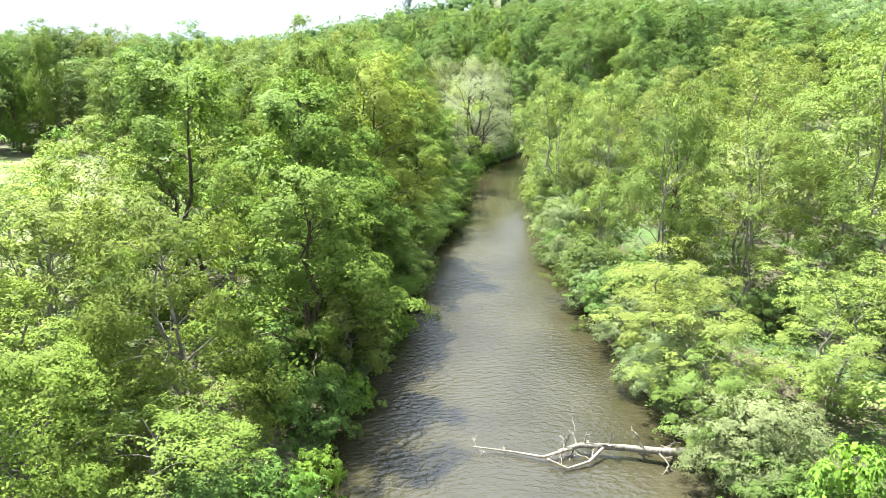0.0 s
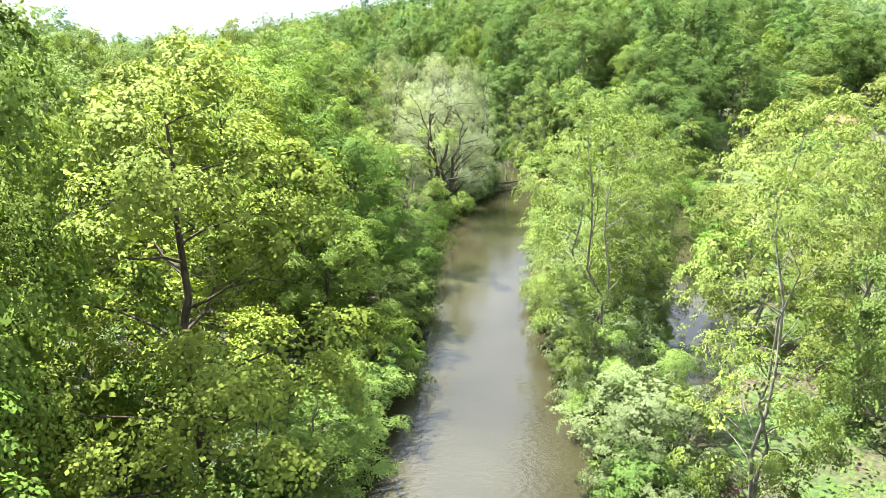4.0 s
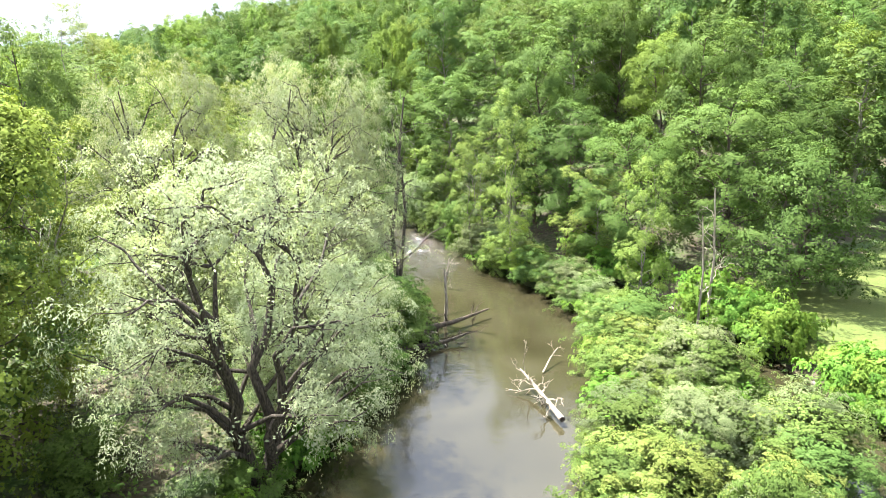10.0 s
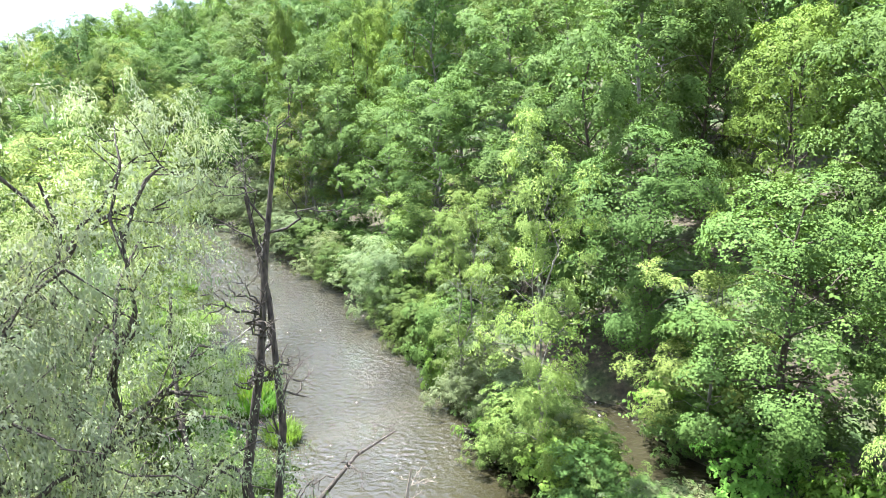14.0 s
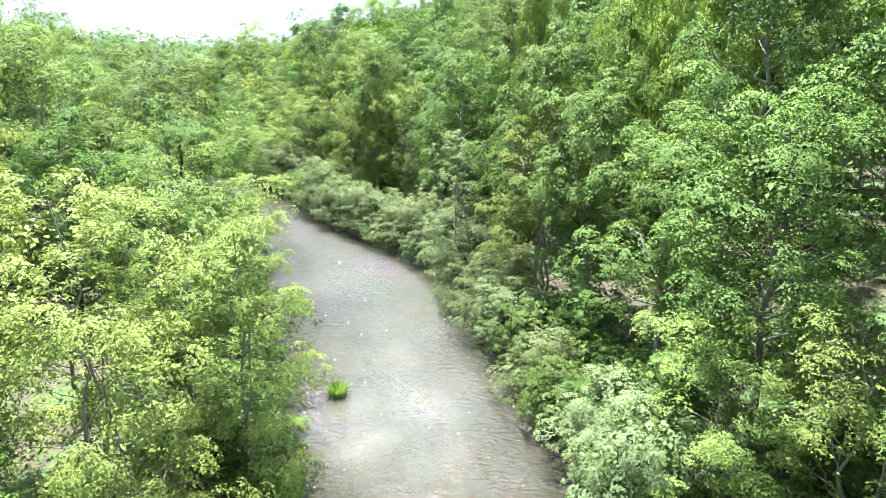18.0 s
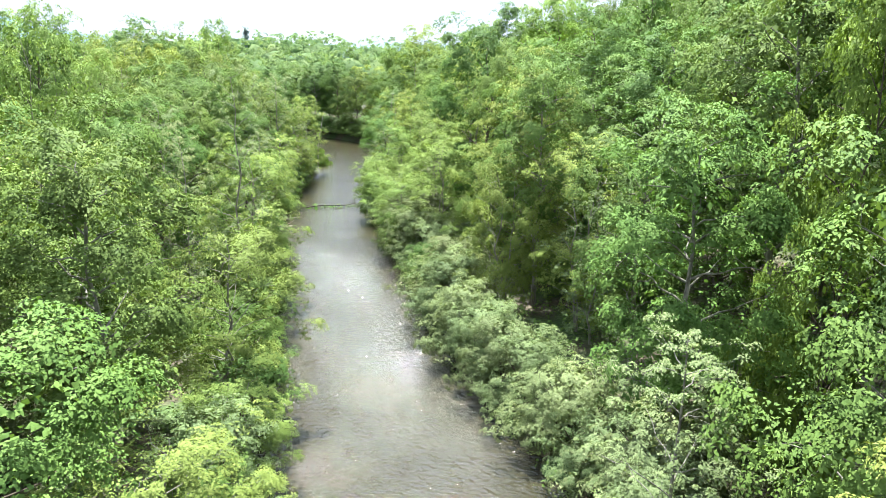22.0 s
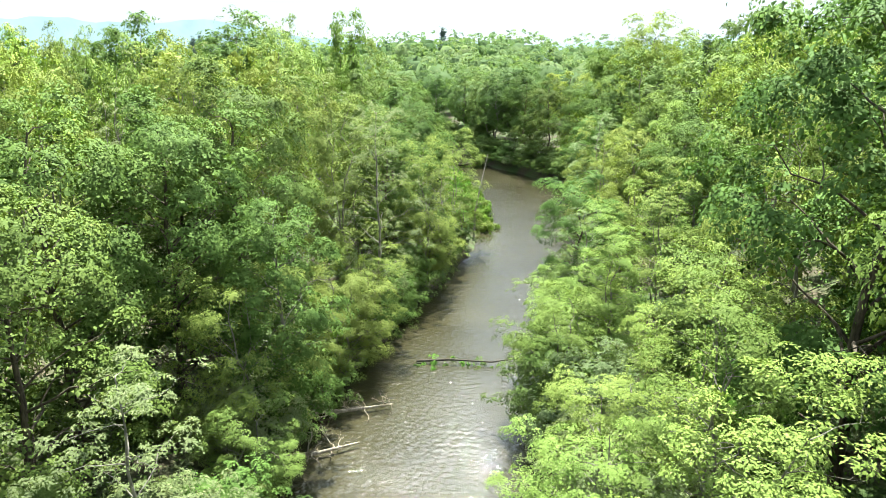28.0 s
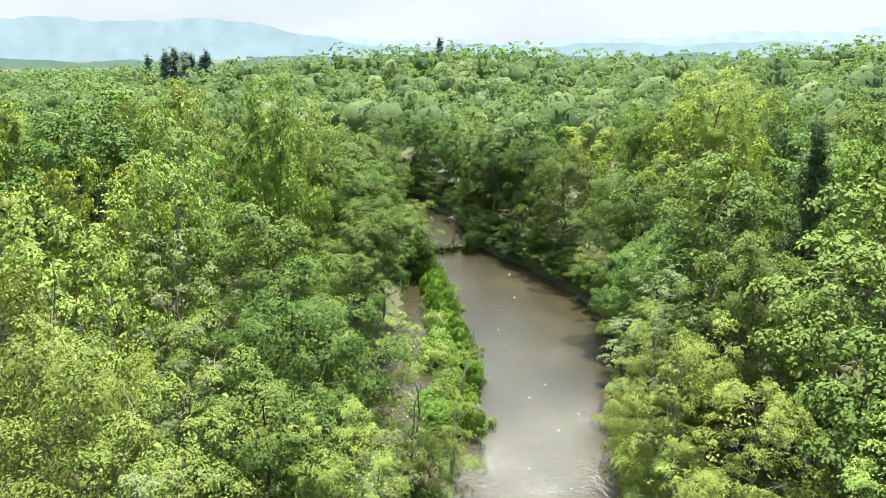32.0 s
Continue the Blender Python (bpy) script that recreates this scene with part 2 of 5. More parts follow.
def water_material():
    """Brown, silty river: smooth pools and a rippled run past the bend."""
    m, n, l, out = nodes_of("river_water")
    geo = n.new("ShaderNodeNewGeometry")
    sep = n.new("ShaderNodeSeparateXYZ")
    l.new(geo.outputs["Position"], sep.inputs[0])
    silt = n.new("ShaderNodeTexNoise")
    silt.inputs["Scale"].default_value = 0.16
    silt.inputs["Detail"].default_value = 4.0
    silt.inputs["Distortion"].default_value = 0.6
    l.new(geo.outputs["Position"], silt.inputs["Vector"])
    p = n.new("ShaderNodeBsdfPrincipled")
    l.new(ramp(n, l, silt.outputs["Fac"], [(0.35, (0.027, 0.024, 0.012)), (0.55, (0.038, 0.034, 0.018)), (0.7, (0.05, 0.045, 0.026))]), p.inputs["Base Color"])
    p.inputs["Roughness"].default_value = 0.065
    p.inputs["IOR"].default_value = 1.5
    p.inputs["Specular IOR Level"].default_value = 1.0
    # ripples
    mp = n.new("ShaderNodeMapping")
    mp.inputs["Rotation"].default_value = (0, 0, radians(-25))
    mp.inputs["Scale"].default_value = (1.0, 1.4, 1.0)
    l.new(geo.outputs["Position"], mp.inputs["Vector"])
    a, b = n.new("ShaderNodeTexNoise"), n.new("ShaderNodeTexNoise")
    a.inputs["Scale"].default_value, a.inputs["Detail"].default_value = 3.2, 5.0
    b.inputs["Scale"].default_value, b.inputs["Detail"].default_value = 0.22, 2.0
    l.new(mp.outputs["Vector"], a.inputs["Vector"])
    l.new(geo.outputs["Position"], b.inputs["Vector"])
    run = n.new("ShaderNodeMapRange")
    run.interpolation_type = "SMOOTHSTEP"
    run.inputs["From Min"].default_value, run.inputs["From Max"].default_value = 112.0, 125.0
    l.new(sep.outputs["Y"], run.inputs["Value"])
    calm = n.new("ShaderNodeMapRange")
    calm.interpolation_type = "SMOOTHSTEP"
    calm.inputs["From Min"].default_value, calm.inputs["From Max"].default_value = 160.0, 190.0
    calm.inputs["To Min"].default_value, calm.inputs["To Max"].default_value = 1.0, 0.32
    l.new(sep.outputs["Y"], calm.inputs["Value"])
    first = n.new("ShaderNodeMapRange")
    first.interpolation_type = "SMOOTHSTEP"
    first.inputs["From Min"].default_value, first.inputs["From Max"].default_value = 36.0, 66.0
    first.inputs["To Min"].default_value, first.inputs["To Max"].default_value = 0.3, 0.0
    l.new(sep.outputs["Y"], first.inputs["Value"])
    amount = math_node(n, l, "ADD", math_node(n, l, "MULTIPLY", run.outputs[0], calm.outputs[0]), first.outputs[0])
    gust = ramp(n, l, b.outputs["Fac"], [(0.36, (0.8, 0.8, 0.8)), (0.62, (1, 1, 1))])
    amount = math_node(n, l, "MULTIPLY", math_node(n, l, "ADD", math_node(n, l, "MULTIPLY", amount, 1.9), 0.06), gust)
    bp = n.new("ShaderNodeBump")
    bp.inputs["Distance"].default_value = 0.135
    l.new(amount, bp.inputs["Strength"])
    l.new(a.outputs["Fac"], bp.inputs["Height"])
    l.new(bp.outputs["Normal"], p.inputs["Normal"])
    l.new(p.outputs["BSDF"], out.inputs["Surface"])
    return m


def plain_material(name, col, rough=0.8, var=0.25, scale=3.0, metal=0.0):
    m, n, l, out = nodes_of(name)
    co = n.new("ShaderNodeTexCoord")
    ns = n.new("ShaderNodeTexNoise")
    ns.inputs["Scale"].default_value = scale
    ns.inputs["Detail"].default_value = 6.0
    l.new(co.outputs["Object"], ns.inputs["Vector"])
    p = n.new("ShaderNodeBsdfPrincipled")
    lo, hi = tuple(c * (1 - var) for c in col), tuple(min(1, c * (1 + var)) for c in col)
    l.new(ramp(n, l, ns.outputs["Fac"], [(0.3, lo), (0.7, hi)]), p.inputs["Base Color"])
    p.inputs["Roughness"].default_value, p.inputs["Metallic"].default_value = rough, metal
    l.new(p.outputs["BSDF"], out.inputs["Surface"])
    return m


EARTH, WATER = earth_material(), water_material()
LAWN = grass_material("mown_lawn", (0.055, 0.085, 0.012), (0.088, 0.116, 0.017), (0.125, 0.142, 0.026))
MEADOW = grass_material("hay_meadow", (0.075, 0.095, 0.026), (0.1, 0.115, 0.036), (0.125, 0.132, 0.05))

# ---- the lie of the land: two bank lines, side channels, fields and hills (metres) ----
LEFT_BANK = [(-4, -40), (-4, 0), (-3.6, 20), (-2.4, 30), (-1, 41), (0.6, 52), (1.8, 62), (2.8, 72), (3.6, 82), (4.2, 88), (6.5, 95),
             (9.5, 100), (11.4, 106), (11, 112), (9, 116), (6.5, 121), (4.6, 127), (2.6, 133), (-2, 140), (-7, 148), (-11, 154), (-17, 160),
             (-22, 165.5), (-28, 172), (-35, 178.5), (-41.5, 184), (-47, 192), (-54, 203), (-60, 213), (-66, 219), (-72, 224), (-80, 230),
             (-90, 236.5), (-100, 242), (-112, 247), (-124, 246), (-136, 238), (-150, 222)]
RIGHT_BANK = [(8.6, -40), (8.6, 0), (8.5, 22), (7.5, 30), (7.3, 40), (7.3, 50), (8.2, 62), (9.6, 76), (11.8, 84), (14.4, 90), (15.4, 94),
              (18.3, 101), (19.6, 108), (18.3, 113), (15.9, 119), (14, 127), (12, 133), (9, 140), (4.6, 147), (-1, 157), (-7.5, 163),
              (-14.5, 169), (-22.5, 177.5), (-31.5, 187.5), (-39.2, 195.3), (-46.8, 206.6), (-55.3, 220.6), (-65.6, 234), (-73.4, 241), (-84, 245.5),
              (-94, 248), (-104, 254), (-116, 259), (-130, 257), (-144, 248), (-160, 230)]
SIDE_CHANNEL = [(13, 127), (19.5, 122.5), (22, 116), (24.3, 108), (25.9, 99), (25.9, 92), (23.6, 85), (21, 77), (17.6, 66), (13, 58), (9, 53)]
BACK_CHANNEL = [(-67.5, 213), (-71, 216.4), (-75, 221), (-78.6, 225), (-82.5, 229), (-88, 233.6), (-94, 238.5)]
LAWN_EDGE = [(28, 70), (28.8, 84), (29.3, 92), (28.6, 99), (27.6, 105.5), (29, 110.5), (35, 112.5), (45, 118), (57, 127), (74, 139), (98, 134), (98, 80), (62, 64), (40, 62)]
MEADOW_EDGE = [(-23, 8), (-21, 40), (-23, 62), (-29, 80), (-44, 92), (-70, 98), (-110, 96), (-135, 60), (-120, 10), (-60, -10)]
HILL_FOOT = [(21, 124), (16, 139), (10, 151), (1, 164), (-12, 180), (-28, 200), (-41, 215), (-58, 238), (-72, 262), (-70, 300), (-20, 360), (60, 640), (520, 640),
             (520, 190), (200, 168), (120, 150), (62, 131), (34, 115), (26, 113)]


def smooth_line(pts, step):
    """A Catmull-Rom line through pts, cut into even steps."""
    p = np.array(pts, float)
    p = np.vstack([2 * p[0] - p[1], p, 2 * p[-1] - p[-2]])
    out = []
    for i in range(1, len(p) - 2):
        a, b, c, d = p[i - 1:i + 3]
        for t in np.linspace(0, 1, 12, endpoint=False):
            out.append(0.5 * (2 * b + (c - a) * t + (2 * a - 5 * b + 4 * c - d) * t ** 2 + (3 * b - a - 3 * c + d) * t ** 3))
    out.append(p[-2])
    out = np.array(out)
    s = np.r_[0, np.cumsum(np.hypot(*np.diff(out, axis=0).T))]
    k = np.linspace(0, s[-1], max(2, int(s[-1] / step)))
    return np.c_[np.interp(k, s, out[:, 0]), np.interp(k, s, out[:, 1])]


def line_distance(q, line):
    """Distance of points q (n, 2) from a polyline."""
    best = np.full(len(q), 1e9)
    for a, b in zip(line[:-1], line[1:]):
        d = b - a
        t = np.clip(((q - a) @ d) / max(d @ d, 1e-9), 0, 1)
        best = np.minimum(best, np.hypot(*(q - a - t[:, None] * d).T))
    return best


def inside(q, poly):
    hit = np.zeros(len(q), bool)
    for (x0, y0), (x1, y1) in zip(poly, np.roll(poly, -1, 0)):
        if y0 != y1:
            cross = (y0 > q[:, 1]) != (y1 > q[:, 1])
            hit ^= cross & (q[:, 0] < (x1 - x0) * (q[:, 1] - y0) / (y1 - y0) + x0)
    return hit


LB, RB = smooth_line(LEFT_BANK, 3.0), smooth_line(RIGHT_BANK, 3.0)
RIVER = np.vstack([LB, RB[::-1]])
SIDE, BACK = smooth_line(SIDE_CHANNEL, 3.0), smooth_line(BACK_CHANNEL, 3.0)
LAWN_POLY, MEADOW_POLY = smooth_line(LAWN_EDGE + LAWN_EDGE[:1], 2.0)[:-1], smooth_line(MEADOW_EDGE + MEADOW_EDGE[:1], 4.0)[:-1]
HILL = np.array(HILL_FOOT, float)
HILL_LOOP = np.vstack([HILL, HILL[:1]])


def shore(q):
    """Signed distance from open water: below zero on the water."""
    d = np.minimum(line_distance(q, LB), line_distance(q, RB))
    d = np.where(inside(q, RIVER), -d, d)
    d = np.minimum(d, line_distance(q, SIDE) - 1.2)
    return np.minimum(d, line_distance(q, BACK) - 1.5)


def wave(q, scale, seed):
    rng = np.random.default_rng(seed)
    h = np.zeros(len(q))
    for k in range(5):
        f = rng.normal(size=2) / scale * (1 + 0.5 * k)
        h += np.sin(q @ f + rng.uniform(0, 6.28)) / (1 + 0.6 * k)
    return h * 0.4


def land_height(q):
    q = np.asarray(q, float).reshape(-1, 2)
    d = shore(q)
    t = np.clip((d + 0.4) / 2.6, 0, 1)
    h = -1.0 + 1.9 * t * t * (3 - 2 * t)
    field = inside(q, LAWN_POLY) | inside(q, MEADOW_POLY)
    rough = np.clip((d - 0.5) / 4, 0, 1) * np.where(field, 0, 1)
    h += rough * (0.22 * wave(q, 2.5, 3) + 0.15 * wave(q, 9, 4))
    up = np.where(inside(q, HILL), line_distance(q, HILL_LOOP), 0)
    h += np.where(up < 40, 0.27 * up, 10.8 + 0.12 * (up - 40)).clip(0, 26) * np.clip(up / 6, 0, 1)
    x, y = q.T
    h += 62 * np.exp(-((x - 150) / 230) ** 2 - ((y - 500) / 120) ** 2)
    h += 10 * np.exp(-((x + 245) / 75) ** 2 - ((y - 375) / 60) ** 2)
    h += 5 * np.exp(-((x + 330) / 160) ** 2 - ((y - 330) / 70) ** 2)
    return h


def add_mesh(name, verts, faces, mat, smooth=False):
    """A mesh object from arrays: faces (n, k) all of one size, or a list."""
    me = bpy.data.meshes.new(name)
    verts = np.asarray(verts, np.float32).reshape(-1, 3)
    if isinstance(faces, np.ndarray):
        k = faces.shape[1]
        me.vertices.add(len(verts))
        me.vertices.foreach_set("co", verts.ravel())
        me.loops.add(faces.size)
        me.loops.foreach_set("vertex_index", faces.ravel().astype(np.int32))
        me.polygons.add(len(faces))
        me.polygons.foreach_set("loop_start", np.arange(0, faces.size, k, dtype=np.int32))
        me.update(calc_edges=True)
        me.validate()
    else:
        me.from_pydata(verts.tolist(), [], faces)
        me.update()
    if smooth:
        me.polygons.foreach_set("use_smooth", np.ones(len(me.polygons), bool))
    me.materials.append(mat)
    return me


def grid_faces(nu, nv):
    a = np.arange(nu * nv).reshape(nu, nv)
    return np.stack([a[:-1, :-1], a[1:, :-1], a[1:, 1:], a[:-1, 1:]], -1).reshape(-1, 4)


def spread(lo, hi, step, far, n):
    """Even steps from lo to hi, growing out to the horizon on both sides."""
    g = np.geomspace(step, far, n)
    return np.r_[lo - g[::-1], np.arange(lo, hi, step), hi + g]


gx, gy = spread(-125, 66, 1.6, 4600, 22), spread(-24, 272, 1.6, 4600, 22)
GX, GY = np.meshgrid(gx, gy, indexing="ij")
ground_q = np.c_[GX.ravel(), GY.ravel()]
ground = new("ground", add_mesh("ground", np.c_[ground_q, land_height(ground_q)], grid_faces(len(gx), len(gy)), EARTH, True))
tagged(ground, "brown leaf-littered and mossy forest floor with muddy river banks", "ground", kind="structure")


def ribbon(line_a, line_b, z):
    n = 160
    k = np.linspace(0, 1, n)
    ra = np.c_[np.interp(k, np.linspace(0, 1, len(line_a)), line_a[:, 0]), np.interp(k, np.linspace(0, 1, len(line_a)), line_a[:, 1])]
    rb = np.c_[np.interp(k, np.linspace(0, 1, len(line_b)), line_b[:, 0]), np.interp(k, np.linspace(0, 1, len(line_b)), line_b[:, 1])]
    w = (rb - ra) / np.hypot(*(rb - ra).T)[:, None]
    out = np.stack([ra - 3 * w, rb + 3 * w], 1).reshape(-1, 2)
    return np.c_[out, np.full(len(out), z)], grid_faces(n, 2)


river = new("river", add_mesh("river", *ribbon(LB, RB, 0.0), WATER))
tagged(river, "brown silty river reflecting a bright cloudy sky", "river", kind="structure")


def channel(name, line, z, label):
    d = np.gradient(line, axis=0)
    nrm = np.c_[-d[:, 1], d[:, 0]] / np.hypot(*d.T)[:, None]
    v = np.stack([line - 2.6 * nrm, line + 2.6 * nrm], 1).reshape(-1, 2)
    ob = new(name, add_mesh(name, np.c_[v, np.full(len(v), z)], grid_faces(len(line), 2), WATER))
    return tagged(ob, label, "stream", kind="structure")


channel("side_stream", SIDE, -0.03, "shallow brown side stream behind a shrubby gravel bar")
channel("back_channel", BACK, -0.03, "narrow bright back channel beside a herb-covered island")


def field(name, poly, mat, label, z=0.95):
    """A mown or hay field: one sheet just above the soil."""
    c = poly.mean(0)
    rings = [c + (poly - c) * s for s in (1.0, 0.985, 0.7, 0.35, 0.02)]
    n = len(poly)
    v = np.vstack([np.c_[r, np.full(n, z - (0.25 if i == 0 else 0))] for i, r in enumerate(rings)])
    f = []
    for i in range(len(rings) - 1):
        for j in range(n):
            f.append((i * n + j, i * n + (j + 1) % n, (i + 1) * n + (j + 1) % n, (i + 1) * n + j))
    f.append(tuple((len(rings) - 1) * n + j for j in range(n)))
    ob = new(name, add_mesh(name, v, f, mat))
    return tagged(ob, label, "grass", kind="structure")


field("lawn", LAWN_POLY, LAWN, "sunlit mown lawn beside the wood")
field("meadow", MEADOW_POLY, MEADOW, "pale yellow-green hay meadow behind the riverside trees")

# ---- trees: tapered stems and limbs, crowns of many small folded leaves ----
def tube(vs, fs, pts, rad, sides=6):
    """Adds a tapered tube along pts to the lists vs, fs."""
    pts, rad = np.asarray(pts, float), np.asarray(rad, float)
    d = np.gradient(pts, axis=0)
    d /= np.linalg.norm(d, axis=1)[:, None] + 1e-9
    ref = np.where(np.abs(d[:, 2:3]) > 0.9, [[1.0, 0, 0]], [[0, 0, 1.0]])
    u = np.cross(d, ref)
    u /= np.linalg.norm(u, axis=1)[:, None] + 1e-9
    w = np.cross(d, u)
    a = np.linspace(0, 2 * np.pi, sides, endpoint=False)
    ring = pts[:, None] + rad[:, None, None] * (np.cos(a)[None, :, None] * u[:, None] + np.sin(a)[None, :, None] * w[:, None])
    base = sum(len(v) for v in vs)
    vs.append(ring.reshape(-1, 3))
    n = len(pts)
    i, j = np.meshgrid(np.arange(n - 1), np.arange(sides), indexing="ij")
    k = (j + 1) % sides
    fs.append(base + np.stack([i * sides + j, i * sides + k, (i + 1) * sides + k, (i + 1) * sides + j], -1).reshape(-1, 4))


def bend(a, b, sag, rng, n=6, wig=0.05):
    """A bowed line from a to b."""
    a, b = np.asarray(a, float), np.asarray(b, float)
    t = np.linspace(0, 1, n)[:, None]
    p = a + (b - a) * t
    p[:, 2:] += sag * 4 * t * (1 - t)
    L = np.linalg.norm(b - a)
    p[1:-1] += rng.normal(size=(n - 2, 3)) * wig * L
    return p


def unit(v):
    return v / (np.linalg.norm(v, axis=1)[:, None] + 1e-9)


def leaves(rng, centre, radius, count, size, flat, core, droop, narrow, up=0.5, spray=0.4, per=24, dome=0.35):
    """Folded leaf blades on clumps with centres (m, 3) and radii (m,): corners, and the way each blade faces.
    Every clump carries sprays, small fans of twigs with per leaves each and radius spray, that look out and up.
    core (m, 3): the heart of the crown that each clump belongs to."""
    fans = max(1, round(count / per))
    pick = np.repeat(np.arange(len(centre)), fans)
    m = len(pick)
    d = unit(rng.normal(size=(m, 3)) * 0.75 + 0.65 * unit(centre - core)[pick] + [0, 0, 0.7])
    heart = centre[pick] + d * (radius[pick] * rng.uniform(0.5, 1.08, m))[:, None] * [1, 1, flat]
    fan_face = unit(0.6 * d + dome * unit(heart - core[pick]) + [0, 0, up] + rng.normal(size=(m, 3)) * 0.2)
    t1 = unit(np.cross(fan_face, rng.normal(size=(m, 3))))
    t2 = np.cross(fan_face, t1)
    size_of = spray * rng.uniform(0.6, 1.35, m)
    own = np.repeat(np.arange(m), per)
    n = len(own)
    twig = rng.integers(0, 6, n)
    a = twig * 1.0472 + rng.normal(size=n) * 0.2
    r = rng.uniform(0.1, 1.0, n) ** 0.7 * (0.75 + 0.5 * ((own * 7 + twig * 13) % 10) / 10)
    ray = np.cos(a)[:, None] * t1[own] + np.sin(a)[:, None] * t2[own]
    s = size_of[own][:, None]
    pos = heart[own] + s * (ray * r[:, None] + fan_face[own] * (0.4 * (1 - r * r))[:, None] + rng.normal(size=(n, 3)) * 0.07)
    pos[:, 2] -= (0.12 + droop) * s[:, 0] * r * r * rng.uniform(0.6, 1.6, n)
    nrm = unit(fan_face[own] + 0.5 * r[:, None] * ray + rng.normal(size=(n, 3)) * 0.36)
    round_of = unit(heart - core[pick])[own]
    face = unit(0.85 * fan_face[own] + 0.6 * round_of + 0.4 * r[:, None] * ray + rng.normal(size=(n, 3)) * 0.15)
    axis = 0.8 * ray + rng.normal(size=(n, 3)) * 0.4 - [0, 0, 0.25 + droop]
    axis = unit(axis - nrm * np.sum(axis * nrm, 1)[:, None])
    side = np.cross(nrm, axis)
    L = size * rng.uniform(0.65, 1.3, n)[:, None]
    W = L * narrow
    v = np.stack([pos - axis * L * 0.5, pos + side * W * 0.5 + nrm * W * 0.14, pos + axis * L * 0.5 - nrm * L * 0.1, pos - side * W * 0.5 + nrm * W * 0.14], 1)
    return v.reshape(-1, 3), np.repeat(face, 4, 0)


def leaf_mesh(name, v, face, mat):
    """Blades as quads, shaded along the clump's rounding."""
    me = add_mesh(name, v, np.arange(len(v)).reshape(-1, 4)[:, ::-1], mat, True)
    me.normals_split_custom_set_from_vertices(face.astype(np.float32))
    return me


SHAPES = {
    "round": lambda u: np.sqrt(np.clip(1 - (2 * u - 0.85) ** 2 / 1.35, 0.02, 1)),
    "low": lambda u: np.clip(1.02 - 0.85 * u ** 2.2, 0.1, 1),
    "slim": lambda u: 0.35 + 0.65 * np.sin(np.pi * np.clip(u * 0.86 + 0.1, 0, 1)),
    "dome": lambda u: np.sqrt(np.clip(1.0 - u ** 2, 0.05, 1)),
    "cone": lambda u: np.clip(1.02 - u, 0.04, 1) ** 0.85,
    "spread": lambda u: 0.55 + 0.5 * np.sin(np.pi * np.clip(u * 0.75 + 0.12, 0, 1)),
}

# kind: height, radius, crown base, shape, stems, limbs, clumps a limb, leaves a clump, clump radius, leaf, flatness, droop, leaf width, trunk radius, leaf and bark
KINDS = {
    "maple": (13.5, 4.7, 0.03, "low", 2, 50, 3, 380, 1.22, 0.17, 0.92, 0.1, 0.78, 0.24, "maple", "brown"),
    "gold": (13.4, 4.2, 0.08, "round", 1, 42, 3, 390, 1.22, 0.17, 0.92, 0.1, 0.74, 0.2, "gold", "brown"),
    "ash": (13.0, 2.7, 0.1, "slim", 2, 46, 3, 235, 0.8, 0.13, 0.95, 0.15, 0.5, 0.11, "lime", "pale"),
    "light": (9.5, 3.0, 0.12, "spread", 2, 42, 3, 280, 0.86, 0.13, 0.92, 0.1, 0.55, 0.12, "lime", "pale"),
    "hardwood": (13.5, 3.7, 0.16, "round", 1, 40, 3, 390, 1.15, 0.165, 0.95, 0.05, 0.7, 0.19, "forest", "brown"),
    "tall": (13.5, 2.8, 0.34, "slim", 1, 40, 3, 320, 0.98, 0.155, 1.0, 0.05, 0.62, 0.16, "forest", "pale"),
    "apple": (9.0, 4.4, 0.05, "dome", 3, 54, 5, 120, 0.95, 0.15, 0.75, 0.15, 0.5, 0.16, "forest", "brown"),
    "slender": (12.0, 1.9, 0.12, "slim", 1, 42, 4, 80, 0.52, 0.115, 0.8, 0.2, 0.45, 0.085, "grey", "pale"),
    "willow": (12.5, 5.6, 0.12, "spread", 4, 66, 7, 150, 1.05, 0.13, 0.9, 0.5, 0.32, 0.34, "silver", "willow"),
    "shrub": (3.4, 2.3, 0.0, "dome", 4, 36, 4, 100, 0.6, 0.12, 0.75, 0.1, 0.56, 0.045, "forest", "brown"),
    "dogwood": (4.2, 2.7, 0.0, "dome", 5, 40, 4, 105, 0.64, 0.12, 0.75, 0.1, 0.5, 0.045, "grey", "brown"),
    "herb": (1.5, 1.6, 0.0, "dome", 5, 30, 3, 70, 0.46, 0.12, 0.7, 0.05, 0.66, 0.02, "herb", "brown"),
    "cedar": (14.0, 3.0, 0.03, "cone", 1, 84, 4, 70, 0.52, 0.16, 0.5, 0.25, 0.34, 0.2, "conifer", "brown"),
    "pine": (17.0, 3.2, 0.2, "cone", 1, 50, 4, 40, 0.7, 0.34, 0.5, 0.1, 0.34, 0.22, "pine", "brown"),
}


